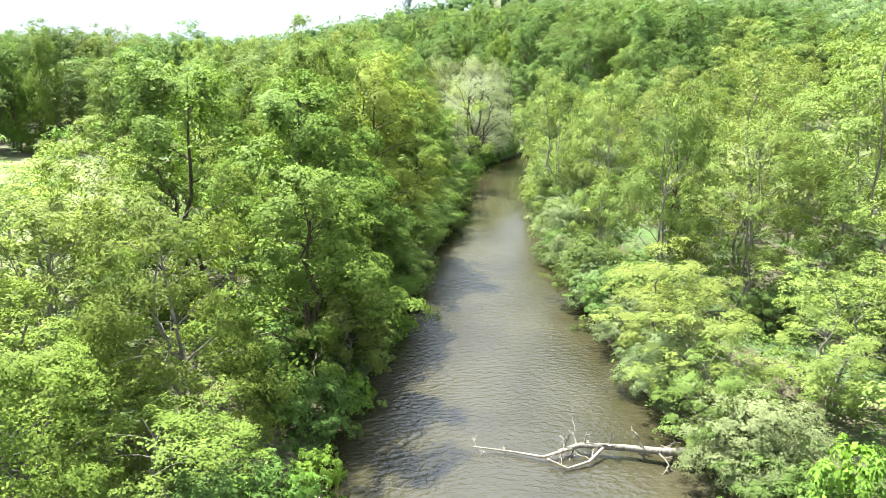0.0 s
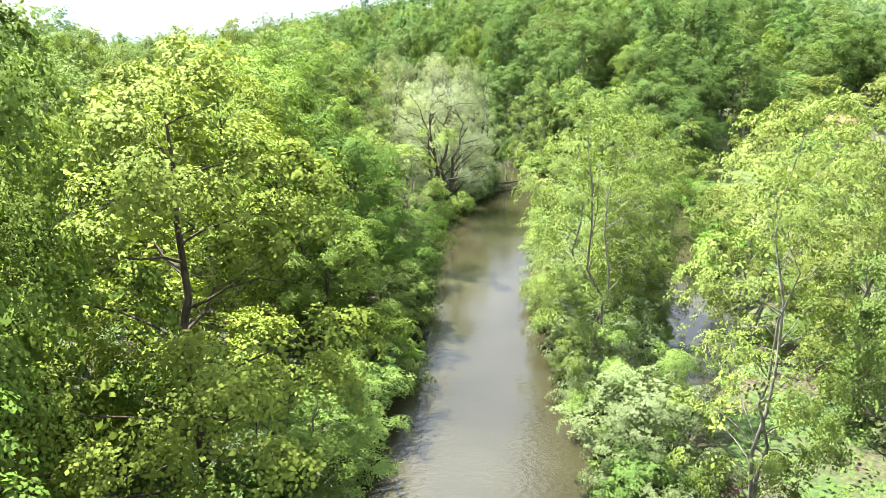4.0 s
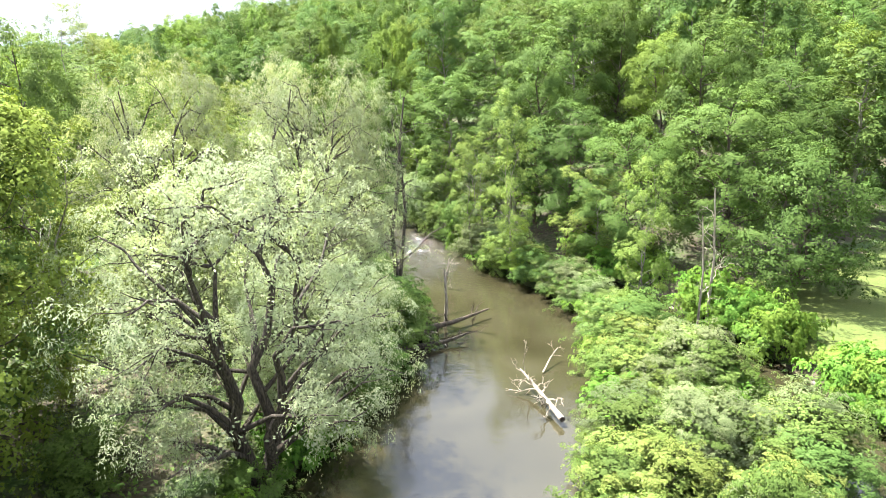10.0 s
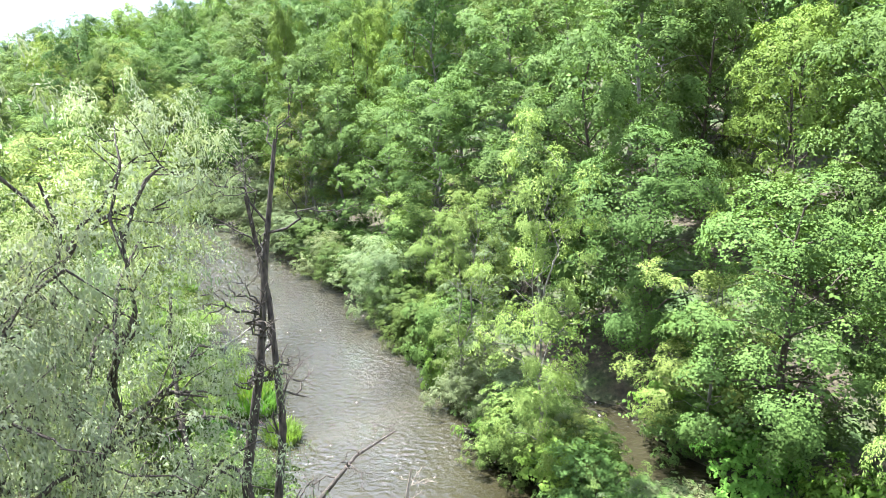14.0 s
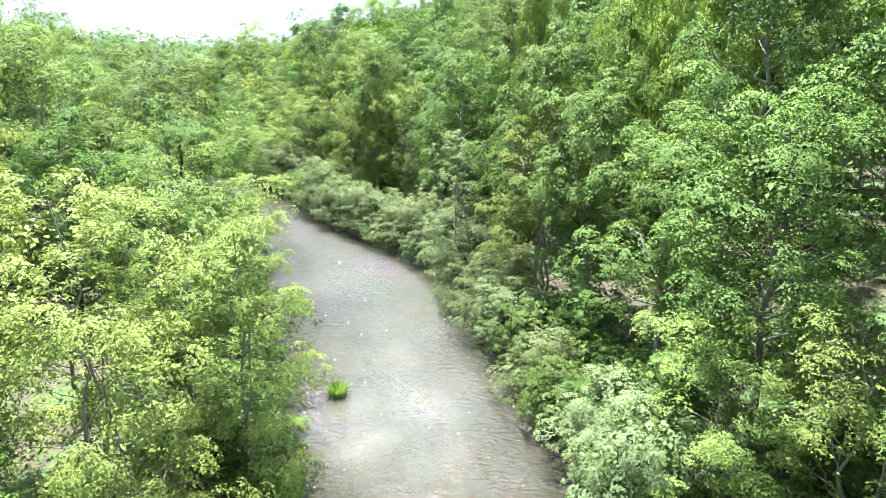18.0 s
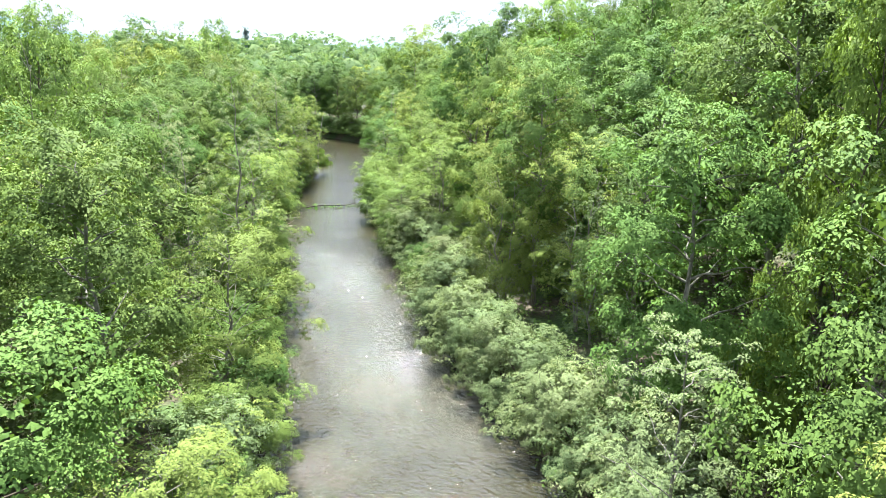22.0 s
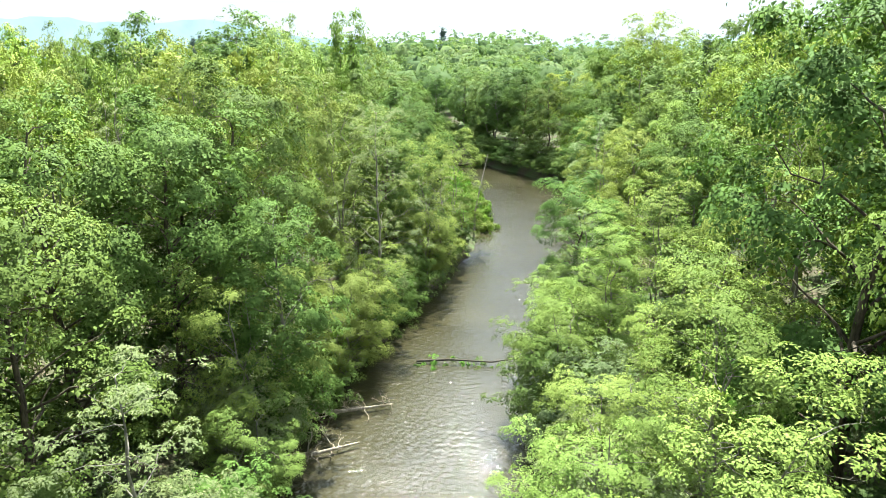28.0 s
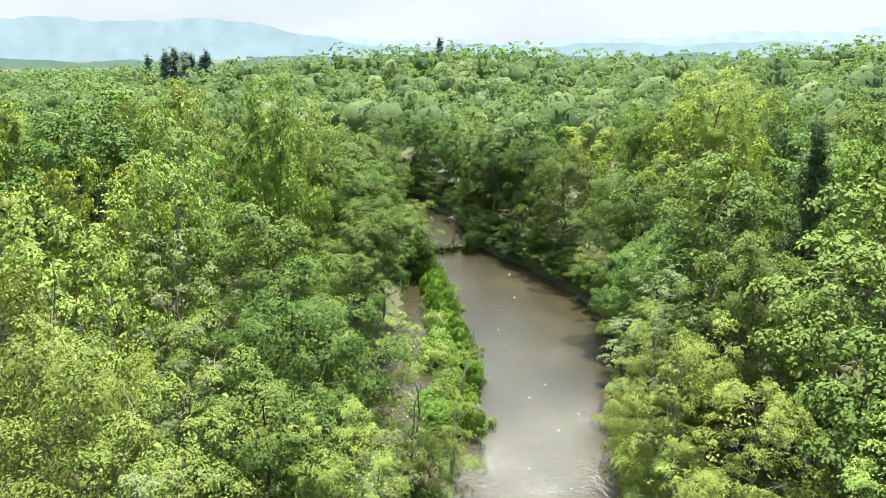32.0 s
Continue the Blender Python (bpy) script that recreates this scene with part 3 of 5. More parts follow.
def grow(kind, seed, far=False):
    """Wood and leaves of one tree of a kind: two meshes."""
    H, R, base, shape, stems, limbs, clumps, count, crad, leaf, flat, droop, narrow, trunk, leafc, bark = KINDS[kind]
    rng = np.random.default_rng(seed)
    prof = SHAPES[shape]
    if far:
        limbs, clumps, leaf, crad = int(limbs * 0.9), min(clumps, max(3, clumps - 1)), leaf * 1.5, crad * 1.02
        count = max(8, int(count * 0.45))
    limbs, count, leaf, crad = int(limbs * 0.72), int(count * (1.4 if far else 1.6)), leaf * (0.72 if far else 0.8 if kind == "willow" else 0.68), crad * 0.95
    if clumps == 3:
        clumps, count = 2, int(count * 1.4)
    wv, wf = [], []
    ax = []
    low = H < 6
    for s in range(stems):
        a = 6.283 * s / stems + rng.uniform(-0.5, 0.5)
        lean = 0 if stems == 1 else R * (0.42 if kind == "willow" else 0.5 if low else 0.24) * rng.uniform(0.7, 1.2)
        top = np.array([math.cos(a) * lean, math.sin(a) * lean, H * (0.94 if s == 0 else rng.uniform(0.72, 0.9))])
        line = bend((0.3 * trunk * math.cos(a), 0.3 * trunk * math.sin(a), -0.3), top, 0, rng, 9, 0.012 + 0.01 * (stems > 1))
        rad = trunk * (1.0 if stems == 1 else 0.75) * np.linspace(1, 0.12, 9) ** 0.9
        rad[0] *= 1.35
        tube(wv, wf, line, rad, 8 if not far else 5)
        ax.append(line)
    cen, cr = [], []
    for i in range(limbs):
        u = (i + rng.uniform(0.1, 0.9)) / limbs
        line = ax[i % stems]
        z_end = H * (base + (1 - base) * u * 0.97)
        az = i * 2.39996 + rng.uniform(-0.35, 0.35)
        if stems > 1:
            t = ax[i % stems][-1]
            az = math.atan2(t[1], t[0]) + rng.uniform(-1.5, 1.5)
        reach = R * float(prof(u)) * rng.uniform(0.7, 1.06)
        z0 = max(z_end - reach * rng.uniform(0.25, 0.7), H * 0.06 if low else H * 0.1)
        k = np.interp(z0, line[:, 2], np.arange(len(line)))
        start = np.array([np.interp(k, np.arange(len(line)), line[:, c]) for c in range(3)])
        end = np.array([reach * math.cos(az), reach * math.sin(az), z_end])
        way = bend(start, end, (0.1 if droop < 0.5 else 0.2) * reach * rng.uniform(0.2, 1), rng, 6, 0.03)
        thick = trunk * (0.62 if kind == "willow" else 0.42) * (1 - 0.6 * u) * (0.7 if stems > 1 else 1)
        tube(wv, wf, way, thick * np.linspace(1, 0.12, 6), 5 if not far else 3)
        for c in range(clumps):
            f = 1.0 - 0.5 * (c / clumps) + rng.uniform(-0.05, 0.05)
            p = np.array([np.interp(f * 5, np.arange(6), way[:, j]) for j in range(3)])
            p += rng.normal(size=3) * crad * [0.7, 0.7, 0.5]
            cen.append(p)
            cr.append(crad * rng.uniform(0.55, 1.35))
            if not far and c % 2 == 0 and not low:
                q = np.array([np.interp(max(f - 0.25, 0.1) * 5, np.arange(6), way[:, j]) for j in range(3)])
                tube(wv, wf, bend(q, p, 0, rng, 4, 0.05), thick * 0.3 * np.linspace(1, 0.3, 4), 3)
    if kind in ("cedar", "pine"):
        cen += [[0, 0, H * f] for f in (0.9, 0.94, 0.98)]
        cr += [crad * 0.7] * 3
    cen, cr = np.array(cen), np.array(cr)
    cen[:, 2] = np.maximum(cen[:, 2], 0.25)
    core = np.c_[np.zeros((len(cen), 2)), np.clip(cen[:, 2] - 0.12 * H, 0.2 * H, 0.7 * H)]
    per = 36 if not far else 16
    lv, face = leaves(rng, cen, cr, count, leaf, flat, core, droop, narrow, 0.5, (0.33 if not far else 0.36) * crad, per)
    if kind != "slender":   # the dense inner foliage that keeps daylight out of the crown
        inner = 0.84 if not low else 0.9
        thin = kind in ("ash", "light", "willow")
        v2, f2 = leaves(rng, cen * inner + core * (1 - inner), cr * 0.7, 32 if not far else 16, leaf * (1.2 if kind == "willow" else 1.6), flat, core, 0.0, max(narrow, 0.5), 0.5, 0.4 * crad, 8)
        v3, f3 = leaves(rng, cen[::2] * 0.55 + core[::2] * 0.45, cr[::2] * 0.9, 16 if thin else 40 if not far else 24, leaf * (1.4 if kind == "willow" else 2.2), flat, core[::2], 0.0, max(narrow, 0.6), 0.5, 0.5 * crad, 8)
        lv, face = np.vstack([lv, v2, v3]), np.vstack([face, f2, f3])
    wood = add_mesh("trunk", np.vstack(wv), np.vstack(wf), BARK[bark], True)
    crown = leaf_mesh("crown", lv, face, LEAF[leafc])
    return wood, crown


NAMES = {
    "maple": ("maple_tree", "tree", "broad dark green silver maple leaning over the river bank"),
    "gold": ("maple_tree", "tree", "rounded maple with fresh yellow-green leaves on the wooded bank"),
    "ash": ("ash_tree", "tree", "upright open-crowned ash with bright lime green leaves"),
    "light": ("box_elder_tree", "tree", "spreading light green box elder with grey stems by the water"),
    "hardwood": ("hardwood_tree", "tree", "mid-green leafy hardwood tree in the dense wood"),
    "tall": ("poplar_tree", "tree", "tall narrow green poplar with a bare grey trunk"),
    "apple": ("apple_tree", "tree", "broad grey-green spreading tree at the edge of the lawn"),
    "slender": ("alder_tree", "tree", "slender sparse grey-green tree with a pale trunk"),
    "willow": ("willow_tree", "tree", "silvery white willow with dark twisted stems over the water"),
    "shrub": ("shrub", "shrub", "rounded green shrub on the river bank"),
    "dogwood": ("dogwood_shrub", "shrub", "pale grey-green dogwood shrub hanging over the water"),
    "herb": ("bank_herb", "plant", "low bright green herb clump on the bank"),
    "cedar": ("cedar_tree", "conifer", "dull olive cedar standing among leafy trees"),
    "pine": ("pine_tree", "conifer", "blue-green pine above the far canopy, paled with painted haze"),
}
PROTO, GROWN = {}, {}


def plant(kind, x, y, top, r, variant=None, far=False, turn=None, leafc=None):
    """Stands a tree or shrub of a kind at x, y with its top at height top and crown radius r."""
    rng = random.Random(hash((round(x * 10), round(y * 10))) & 0xFFFF)
    n_var = 2
    variant = rng.randrange(n_var) if variant is None else variant
    z = float(land_height([(x, y)])[0])
    H, R = KINDS[kind][:2]
    key = (kind, variant, far, leafc)
    sz, sr = max(top - z, 0.5) / H, r / R
    m = Matrix.Translation((x, y, z - 0.08)) @ Matrix.Rotation(rng.uniform(0, 6.283) if turn is None else turn, 4, "Z")
    m = m @ Matrix.Diagonal((sr, sr, sz, 1))
    if key not in PROTO:
        mesh_key = (kind, variant, far)
        if mesh_key not in GROWN:
            GROWN[mesh_key] = grow(kind, 11 + 7 * variant + 100 * list(KINDS).index(kind), far)
        wood, crown = GROWN[mesh_key]
        if leafc:
            crown = crown.copy()
            crown.materials[0] = LEAF[leafc]
        name, cat, label = NAMES[kind]
        ob = new(name)
        ob.empty_display_size = 0.3
        for part_name, me in (("trunk", wood), ("crown", crown)):
            c = new(part_name, me)
            c.parent = ob
        tagged(ob, label, cat, group="shrubs on the banks" if cat in ("shrub", "plant") else "trees of the valley")
        ob.matrix_basis = m
        PROTO[key] = ob
        return ob
    ob = PROTO[key]
    made = copy_thing(ob, m)
    made.matrix_basis = m
    return made

# ---- the trees that stand out along the river: kind, x, y, top, crown radius ----
def off_water(x, y, least):
    """Moves a stem back from the river until it stands at least that far from the water."""
    for _ in range(12):
        d = shore(np.array([(x, y), (x + 0.1, y), (x, y + 0.1)]))
        if d[0] >= least:
            break
        g = np.array([d[1] - d[0], d[2] - d[0]])
        g /= max(np.hypot(*g), 1e-6)
        x, y = x + 0.3 * g[0], y + 0.3 * g[1]
    return x, y


placed = [(72.0, 143.5, 9.0)]      # the shed keeps its own ground


def stand(trees):
    """Stands a group of trees: kind, x, y, top, crown radius; stems keep off the water."""
    for item in trees.split(";"):
        kind, *v = item.split()
        x, y, top, r = map(float, v)
        kind, _, leafc = kind.partition("/")
        x, y = off_water(x, y, (0.2 if kind == "willow" else 0.5) * r)
        plant(kind, x, y, top, r, leafc=leafc or None)
        placed.append((x, y, r))


stand("maple -7.6 35.4 12.9 4.8; light/maple -8.8 21 10.8 3.2; maple -5.6 27.6 10.2 4; light/gold -13.5 22 9 3.2; light/gold -16.5 27 9.6 3.4; light/maple -11 16.6 7.6 3; light/maple -19 31 10 3.4; maple -14 37.5 13.8 5; maple -8 42.6 15 3.6; gold -4.6 47.4 13.5 4.4; gold -6.6 60 13.2 3.8")
stand("gold -5.6 67 13.2 4; gold -6.8 74 13.4 4.2; maple -1.8 66.5 10.3 3.8; maple -2.5 58.5 8.5 3.4; ash -4.2 88 14 3; hardwood -6.5 93 15.6 4.2")
stand("light 1.7 75.6 9.4 3.1; ash -13.5 23 10 3.2; light/gold -11.5 14 8.4 3; light/maple -7.2 15.5 5.6 2.6; maple -3.9 35.5 7.4 3; ash -15 30 11 2.6")
stand("hardwood -6 80 11.5 3.2; hardwood -1.5 83 9 2.8; hardwood -6 117 14 4; ash -9 101 14 3.2; gold -12 84 14 4")
stand("willow 4.4 93.5 11.6 5; gold -5.5 95 14.5 4.6; willow 6.2 97.5 7 3.2; gold -8 88 15 4.6; willow -0.8 104 13.8 3.6; willow 6.4 109 13.4 3.9; dogwood 4.5 101.5 4.2 2.4; dogwood 2 103.5 4.4 2.6; dogwood 6 100 3.6 2")
stand("herb 1 106.5 2.6 2; willow 5.4 105.6 13.8 3.6; ash -3.5 99 12.5 2.6; ash 0.4 109.5 13.6 2.4; ash -2.5 112 12.4 2.6")
stand("ash -0.8 133 10.2 2.6; ash 2 131.8 9.9 2.3; light -5.8 138.6 10 3; hardwood -8.4 143.2 11.3 3.2; hardwood -14.6 142.6 10.6 3; light 1.4 126.6 9 2.8; ash -1.4 129 10.9 3; light/maple 4.6 121.4 5.6 2.6; light/maple 2.2 119.4 7.4 2.8; light/maple 4.4 116.6 5.2 2.4; hardwood -1.6 122 10 3")
stand("light -15.8 158 9 3; hardwood -20 153 10 3; slender -24.6 165.2 15.4 1.8; slender -30.5 165 13.2 1.8; hardwood -30 160.5 13 3.2; light -25.5 156.6 10.6 3")
stand("light -24.9 170.3 10 3; slender -32.3 174.4 10.6 2; hardwood -29 170 9.5 2.6; slender -27 163.5 12 1.7; hardwood -35 167 12.5 3.4; hardwood -41 174 12.5 3.4")
stand("hardwood -48 181.5 14.2 3.8; hardwood -51.5 183.5 13.4 3.6; tall -41.8 184.8 10.5 2.2; hardwood -47 176.5 14.6 4; hardwood -52 186.5 15.4 4; hardwood -43.5 170 14.4 3.8; light -42.4 182 8.4 2.4; slender -49.5 195 14.2 2.4; ash -54.5 195 14.5 3.2")
stand("light -46.8 189.4 6 2.3; light -48.3 193 5.6 2.2; ash -52.5 203.5 11 2.2; slender -53.5 206 9 1.7; tall -76.4 217.4 9 2.2; ash -59 199 13 3; hardwood -86 225 13.3 3.6; tall -80 220.5 11 2.4")
stand("light -64 206.5 9.3 3; hardwood -58 201 11.3 3; hardwood -70 207.5 14.4 4; hardwood -62.5 205 13.2 3.6; ash -61 210.5 10.6 2.4; maple -68 212 9.5 3; tall -80 223.5 10.5 2.2")
stand("light 15.5 134.5 6.5 2.6; dogwood 13.4 133 4.4 2.6; light 18.4 132.6 7.5 2.6")
stand("ash 17.7 40.3 15.2 3.6; ash 10.8 46.2 13.1 2.2; ash 9.2 55.8 13.2 2.6; ash 18.1 53.2 13.4 2.6; ash 19.4 56.5 11.8 2.5; hardwood 15.6 46.6 10.4 2.2")
stand("ash 21 33 16 3.4; ash 15.5 34.5 12.2 2.6; ash 24.5 42 15 3.4; ash 26 50 13.5 3; light 9.4 61.6 11 2.6; ash 13.6 68 9.8 2.2; light 12.2 63.5 8.5 2.4; ash 22 62 10.5 2.6")
stand("ash 17.5 61 12.5 3; light 15.5 64.5 10 2.8; ash 24 66 12 3; light 19 69 8 2.6; ash 27 58 12 3; light 15.2 25 6.2 2.8; light 20 27 9 3; ash 22.5 19 11 3")
stand("apple 32.6 108 9.6 4.6; ash 22.9 106 9.5 1.5; hardwood 24.2 115.2 10.2 3.2; ash 17 116.4 11.7 1.9; ash 14.9 121.5 9.3 1.5; slender 17.5 123 7.5 1.8; light 25.5 82 4.6 2")
stand("tall 20.8 128.8 12.3 3; hardwood 22.2 127.2 15 3.2; hardwood 23.5 122.5 11 3; light 23 117.8 7 2.4; tall 13.6 141.7 11.5 2.6; tall 16.4 137 12.6 2.8; tall 10.2 148.4 13 2.6; tall 7 153.4 15.2 2.8")
stand("tall 0.8 160 14 2.6; slender 2.2 153.8 10.2 1.9; ash 8 149.4 11.4 2.6; tall -11.5 176.4 15.2 2.6; ash -7.6 173.6 12 2.6; slender -6.2 172 9.5 1.8; ash -12.3 178.5 14 3; ash -15.8 182.4 15.5 3")
stand("tall -3 168 13.5 2.6; hardwood -24.8 195 19 4.6; gold -20 198 20.5 5.2; ash -29 200.5 16.5 3; ash -33 206 17 3.4; gold -36.5 213 17.5 3.8; hardwood -14 191 18.5 4.6; ash -28.8 193 10.5 2.6; ash -36 201 11 2.6")
stand("ash -36.8 198.6 9 2.4; light -28.4 184.9 6.3 2.5; light -17.6 181.8 9 2.8; light -12.5 174.2 10 2.6")
stand("light -37.2 192.4 6 2.2; light -30 189 6.3 2.4; ash -26 188 10.8 2.6; ash -22.5 183.2 10.4 2.8; ash -40 209.8 13 2.6; tall -38.4 208.6 12.4 2.4; light -51.5 218 10.6 2.7; light -56.2 219.6 5.6 2.2")
stand("cedar -57 234.4 15.4 2.8; cedar -54.6 239 18.7 3; gold -65 246 19.8 5.6; hardwood -51.4 225 13.2 3.2; slender -58.6 221.2 11.6 2.8; cedar -49.5 228 13 2; hardwood -68 240 13.5 4.2; hardwood -61 231 11 3.4; ash -46 214 11.5 2.4")
stand("hardwood -44.5 206 9 2.6; tall -97 253 13 2.6; tall -103 257 13.4 2.6; tall -109 261.5 13 2.8; tall -116 264 13.6 2.6; tall -123 263 13 2.6; hardwood -90 252 13.5 3.2; hardwood -83 249 13 3.4; tall -130 261 13 2.8")
stand("hardwood -112 268 14.5 3.6; hardwood -100 265 14.5 3.6; tall -105 245 11 2.2; tall -111 243 12 2.4; hardwood -118 240 12.5 3.2; slender -42 203 8 2")
stand("hardwood -99 236.5 13 3.4; tall -105 239 13.5 3; hardwood -111.5 242 12.5 3.4; tall -118 243 13 3; hardwood -125 241 13 3.6; hardwood -104 234 14 4; hardwood -113 236 14 4")

# ---- shrubs and herbs along the banks ----
WAY = np.array([eye for t, eye, target, roll in PATH])[:, :2]


def bank_row(line, side, y0, y1, step, kinds, seed, out=0.0):
    """Shrubs along a stretch of bank: kinds are (kind, top, radius, weight)."""
    rng = random.Random(seed)
    s = np.r_[0, np.cumsum(np.hypot(*np.diff(line, axis=0).T))]
    d = np.gradient(line, axis=0)
    nrm = np.c_[-d[:, 1], d[:, 0]] / np.hypot(*d.T)[:, None] * side
    k = 0.0
    while k < s[-1]:
        p = np.array([np.interp(k, s, line[:, c]) for c in (0, 1)])
        q = np.array([np.interp(k, s, nrm[:, c]) for c in (0, 1)])
        if y0 <= p[1] <= y1:
            kind, top, r, _ = rng.choices(kinds, [a[3] for a in kinds])[0]
            f = rng.uniform(0.75, 1.25)
            at = p + q * (out + r * f * rng.uniform(0.62, 1.0))
            plant(kind, at[0], at[1], max(top * f, 0.9), r * f)
        k += step * rng.uniform(0.75, 1.3)


G, S, D, B = "herb", "shrub", "dogwood", "light"
bank_row(LB, 1, -5, 82, 2.4, [(S, 3.0, 2.2, 4), (G, 1.6, 1.4, 1), (B, 4.6, 2.2, 2)], 1)
bank_row(LB, 1, 82, 100, 2.0, [(S, 2.0, 1.6, 1), (G, 1.6, 1.4, 3)], 12)
bank_row(LB, 1, 100, 135, 2.2, [(S, 2.6, 1.8, 3), (G, 1.8, 1.4, 2), (D, 3, 2, 1)], 2)
bank_row(LB, 1, 135, 212, 2.4, [(S, 3.2, 2.2, 4), (D, 3.4, 2.2, 1), (B, 5, 2.2, 2)], 3)
bank_row(RB, -1, -5, 62, 2.3, [(D, 3.2, 2.2, 3), (S, 3, 2.2, 3), (B, 4.8, 2.2, 2)], 4)
bank_row(RB, -1, 62, 84, 2.3, [(D, 2.8, 2, 3), (B, 4.2, 2, 2)], 5)
bank_row(RB, -1, 84, 126, 2.0, [(S, 2.2, 1.7, 3), (G, 1.7, 1.5, 3), (D, 2.4, 1.8, 1)], 6)
bank_row(RB, -1, 126, 146, 2.2, [(S, 3.0, 2.2, 3), (D, 3.2, 2.2, 3)], 7)
bank_row(RB, -1, 146, 192, 2.1, [(D, 4.0, 2.6, 6), (S, 3.4, 2.2, 1)], 8)
bank_row(RB, -1, 250, 262, 2.0, [(S, 4.6, 2.6, 3), (D, 4.4, 2.6, 1)], 10)
bank_row(LB, 1, 236, 250, 2.2, [(S, 4.2, 2.4, 3), (B, 6, 2.6, 2)], 11)
bank_row(RB, -1, 192, 250, 2.6, [(S, 3.6, 2.6, 3), (B, 5.4, 2.4, 3), (D, 3.6, 2.4, 1)], 9)
# the bar between river and side stream
rng = random.Random(21)
for i in range(150):
    y = rng.uniform(62, 121)
    a = np.interp(y, RB[:, 1], RB[:, 0]) + 1.6
    b = np.interp(y, SIDE[::-1, 1], SIDE[::-1, 0]) - 1.6
    if b > a:
        kind, top, r = rng.choice([(S, 2.7, 2.0), (D, 3.2, 2.2), (G, 1.8, 1.6), (S, 2.2, 1.8)])
        f = rng.uniform(0.8, 1.2) * min(1.0, (b - a + 1.6) / 4.5)
        x = rng.uniform(a, max(a, b - 0.55 * r * f))
        plant(kind, x, y, top * f, r * f, leafc="lime" if kind == S and rng.random() < 0.6 else None)
for i in range(46):
    y = rng.uniform(72, 120)
    x = np.interp(y, SIDE[::-1, 1], SIDE[::-1, 0]) + rng.uniform(2.4, 3.3)
    plant(rng.choice([G, S, G]), x, y, rng.uniform(1.8, 2.8), rng.uniform(1.3, 2.1))
# the herb-grown island
for i in range(70):
    t = (i + rng.uniform(0, 1)) / 70
    k = t * (len(BACK) - 1)
    p = np.array([np.interp(k, np.arange(len(BACK)), BACK[:, c]) for c in (0, 1)])
    j = np.argmin(np.hypot(*(LB - p).T))
    q = p + (LB[j] - p) * rng.uniform(0.5, 1.02)
    plant(G, q[0], q[1], rng.uniform(1.2, 1.8), rng.uniform(1.1, 1.6))

# ---- the wood on both sides ----
OPEN = np.array([(-24, -40), (-9.5, -40), (-9.5, 34), (-11, 46), (-24, 46)], float)   # gap towards the meadow


BAR = np.array([(4, 56), (10, 56), (30, 56), (30, 112), (24, 119), (15, 125), (6, 125)], float)     # shrubs and a few slim trees only
GLADE = np.array([(-7, 84), (12, 82), (14, 120), (8, 136), (-4, 136), (-7, 110)], float)              # the willows' own ground


def scatter(n, box, seed, gap, pick, near_water, far_side):
    rng = np.random.default_rng(seed)
    q = np.c_[rng.uniform(box[0], box[1], n), rng.uniform(box[2], box[3], n)]
    ok = (shore(q) > near_water) & ~inside(q, LAWN_POLY) & ~inside(q, MEADOW_POLY) & ~inside(q, OPEN) & (line_distance(q, WAY) > 6.0)
    if gap > 1:
        ok &= ~inside(q, BAR) & ~inside(q, GLADE)
    q = q[ok]
    q = q[line_distance(q, WAY) < far_side]
    for x, y in q:
        if all((x - a) ** 2 + (y - b) ** 2 > (gap + 0.42 * c) ** 2 for a, b, c in placed):
            pick(x, y, float(line_distance(np.array([[x, y]]), WAY)[0]), rng)


def wood_tree(x, y, d, rng):
    if x < 8 and y < 100 and x < np.interp(y, LB[:, 1], LB[:, 0]):
        kinds = ["gold", "maple", "gold", "tall", "ash"]
    elif y < 80:
        kinds = ["ash", "light", "ash", "ash"]
    elif x < np.interp(y, LB[:, 1], LB[:, 0]):
        kinds = ["hardwood", "tall", "light", "gold", "ash", "slender"]
    else:
        kinds = ["hardwood", "tall", "hardwood", "tall", "maple", "tall"]
    kind = kinds[rng.integers(len(kinds))]
    beyond = y > 120 and x < np.interp(y, LB[:, 1], LB[:, 0])
    if y > 130:
        h = rng.uniform(12, 16) if beyond else rng.uniform(14.5, 18.5)
    else:
        h = rng.uniform(9.5, 13.5)
    h = h if d < 16 else rng.uniform(13.5, 17.5) if beyond else rng.uniform(14, 18) if y > 130 else rng.uniform(11, 15)
    g = float(land_height([(x, y)])[0])
    r = rng.uniform(2.6, 3.8) * (0.8 if kind == "slender" else 1.0)
    plant(kind, x, y, g + h, r, far=d > 25)
    placed.append((x, y, r))


scatter(4200, (-100, 66, -8, 255), 5, 3.4, wood_tree, 4.5, 44)


def under_shrub(x, y, d, rng):
    plant(("shrub", "dogwood", "shrub", "herb")[rng.integers(4)], x, y, float(land_height([(x, y)])[0]) + rng.uniform(1.6, 3.4), rng.uniform(1.3, 2.2))


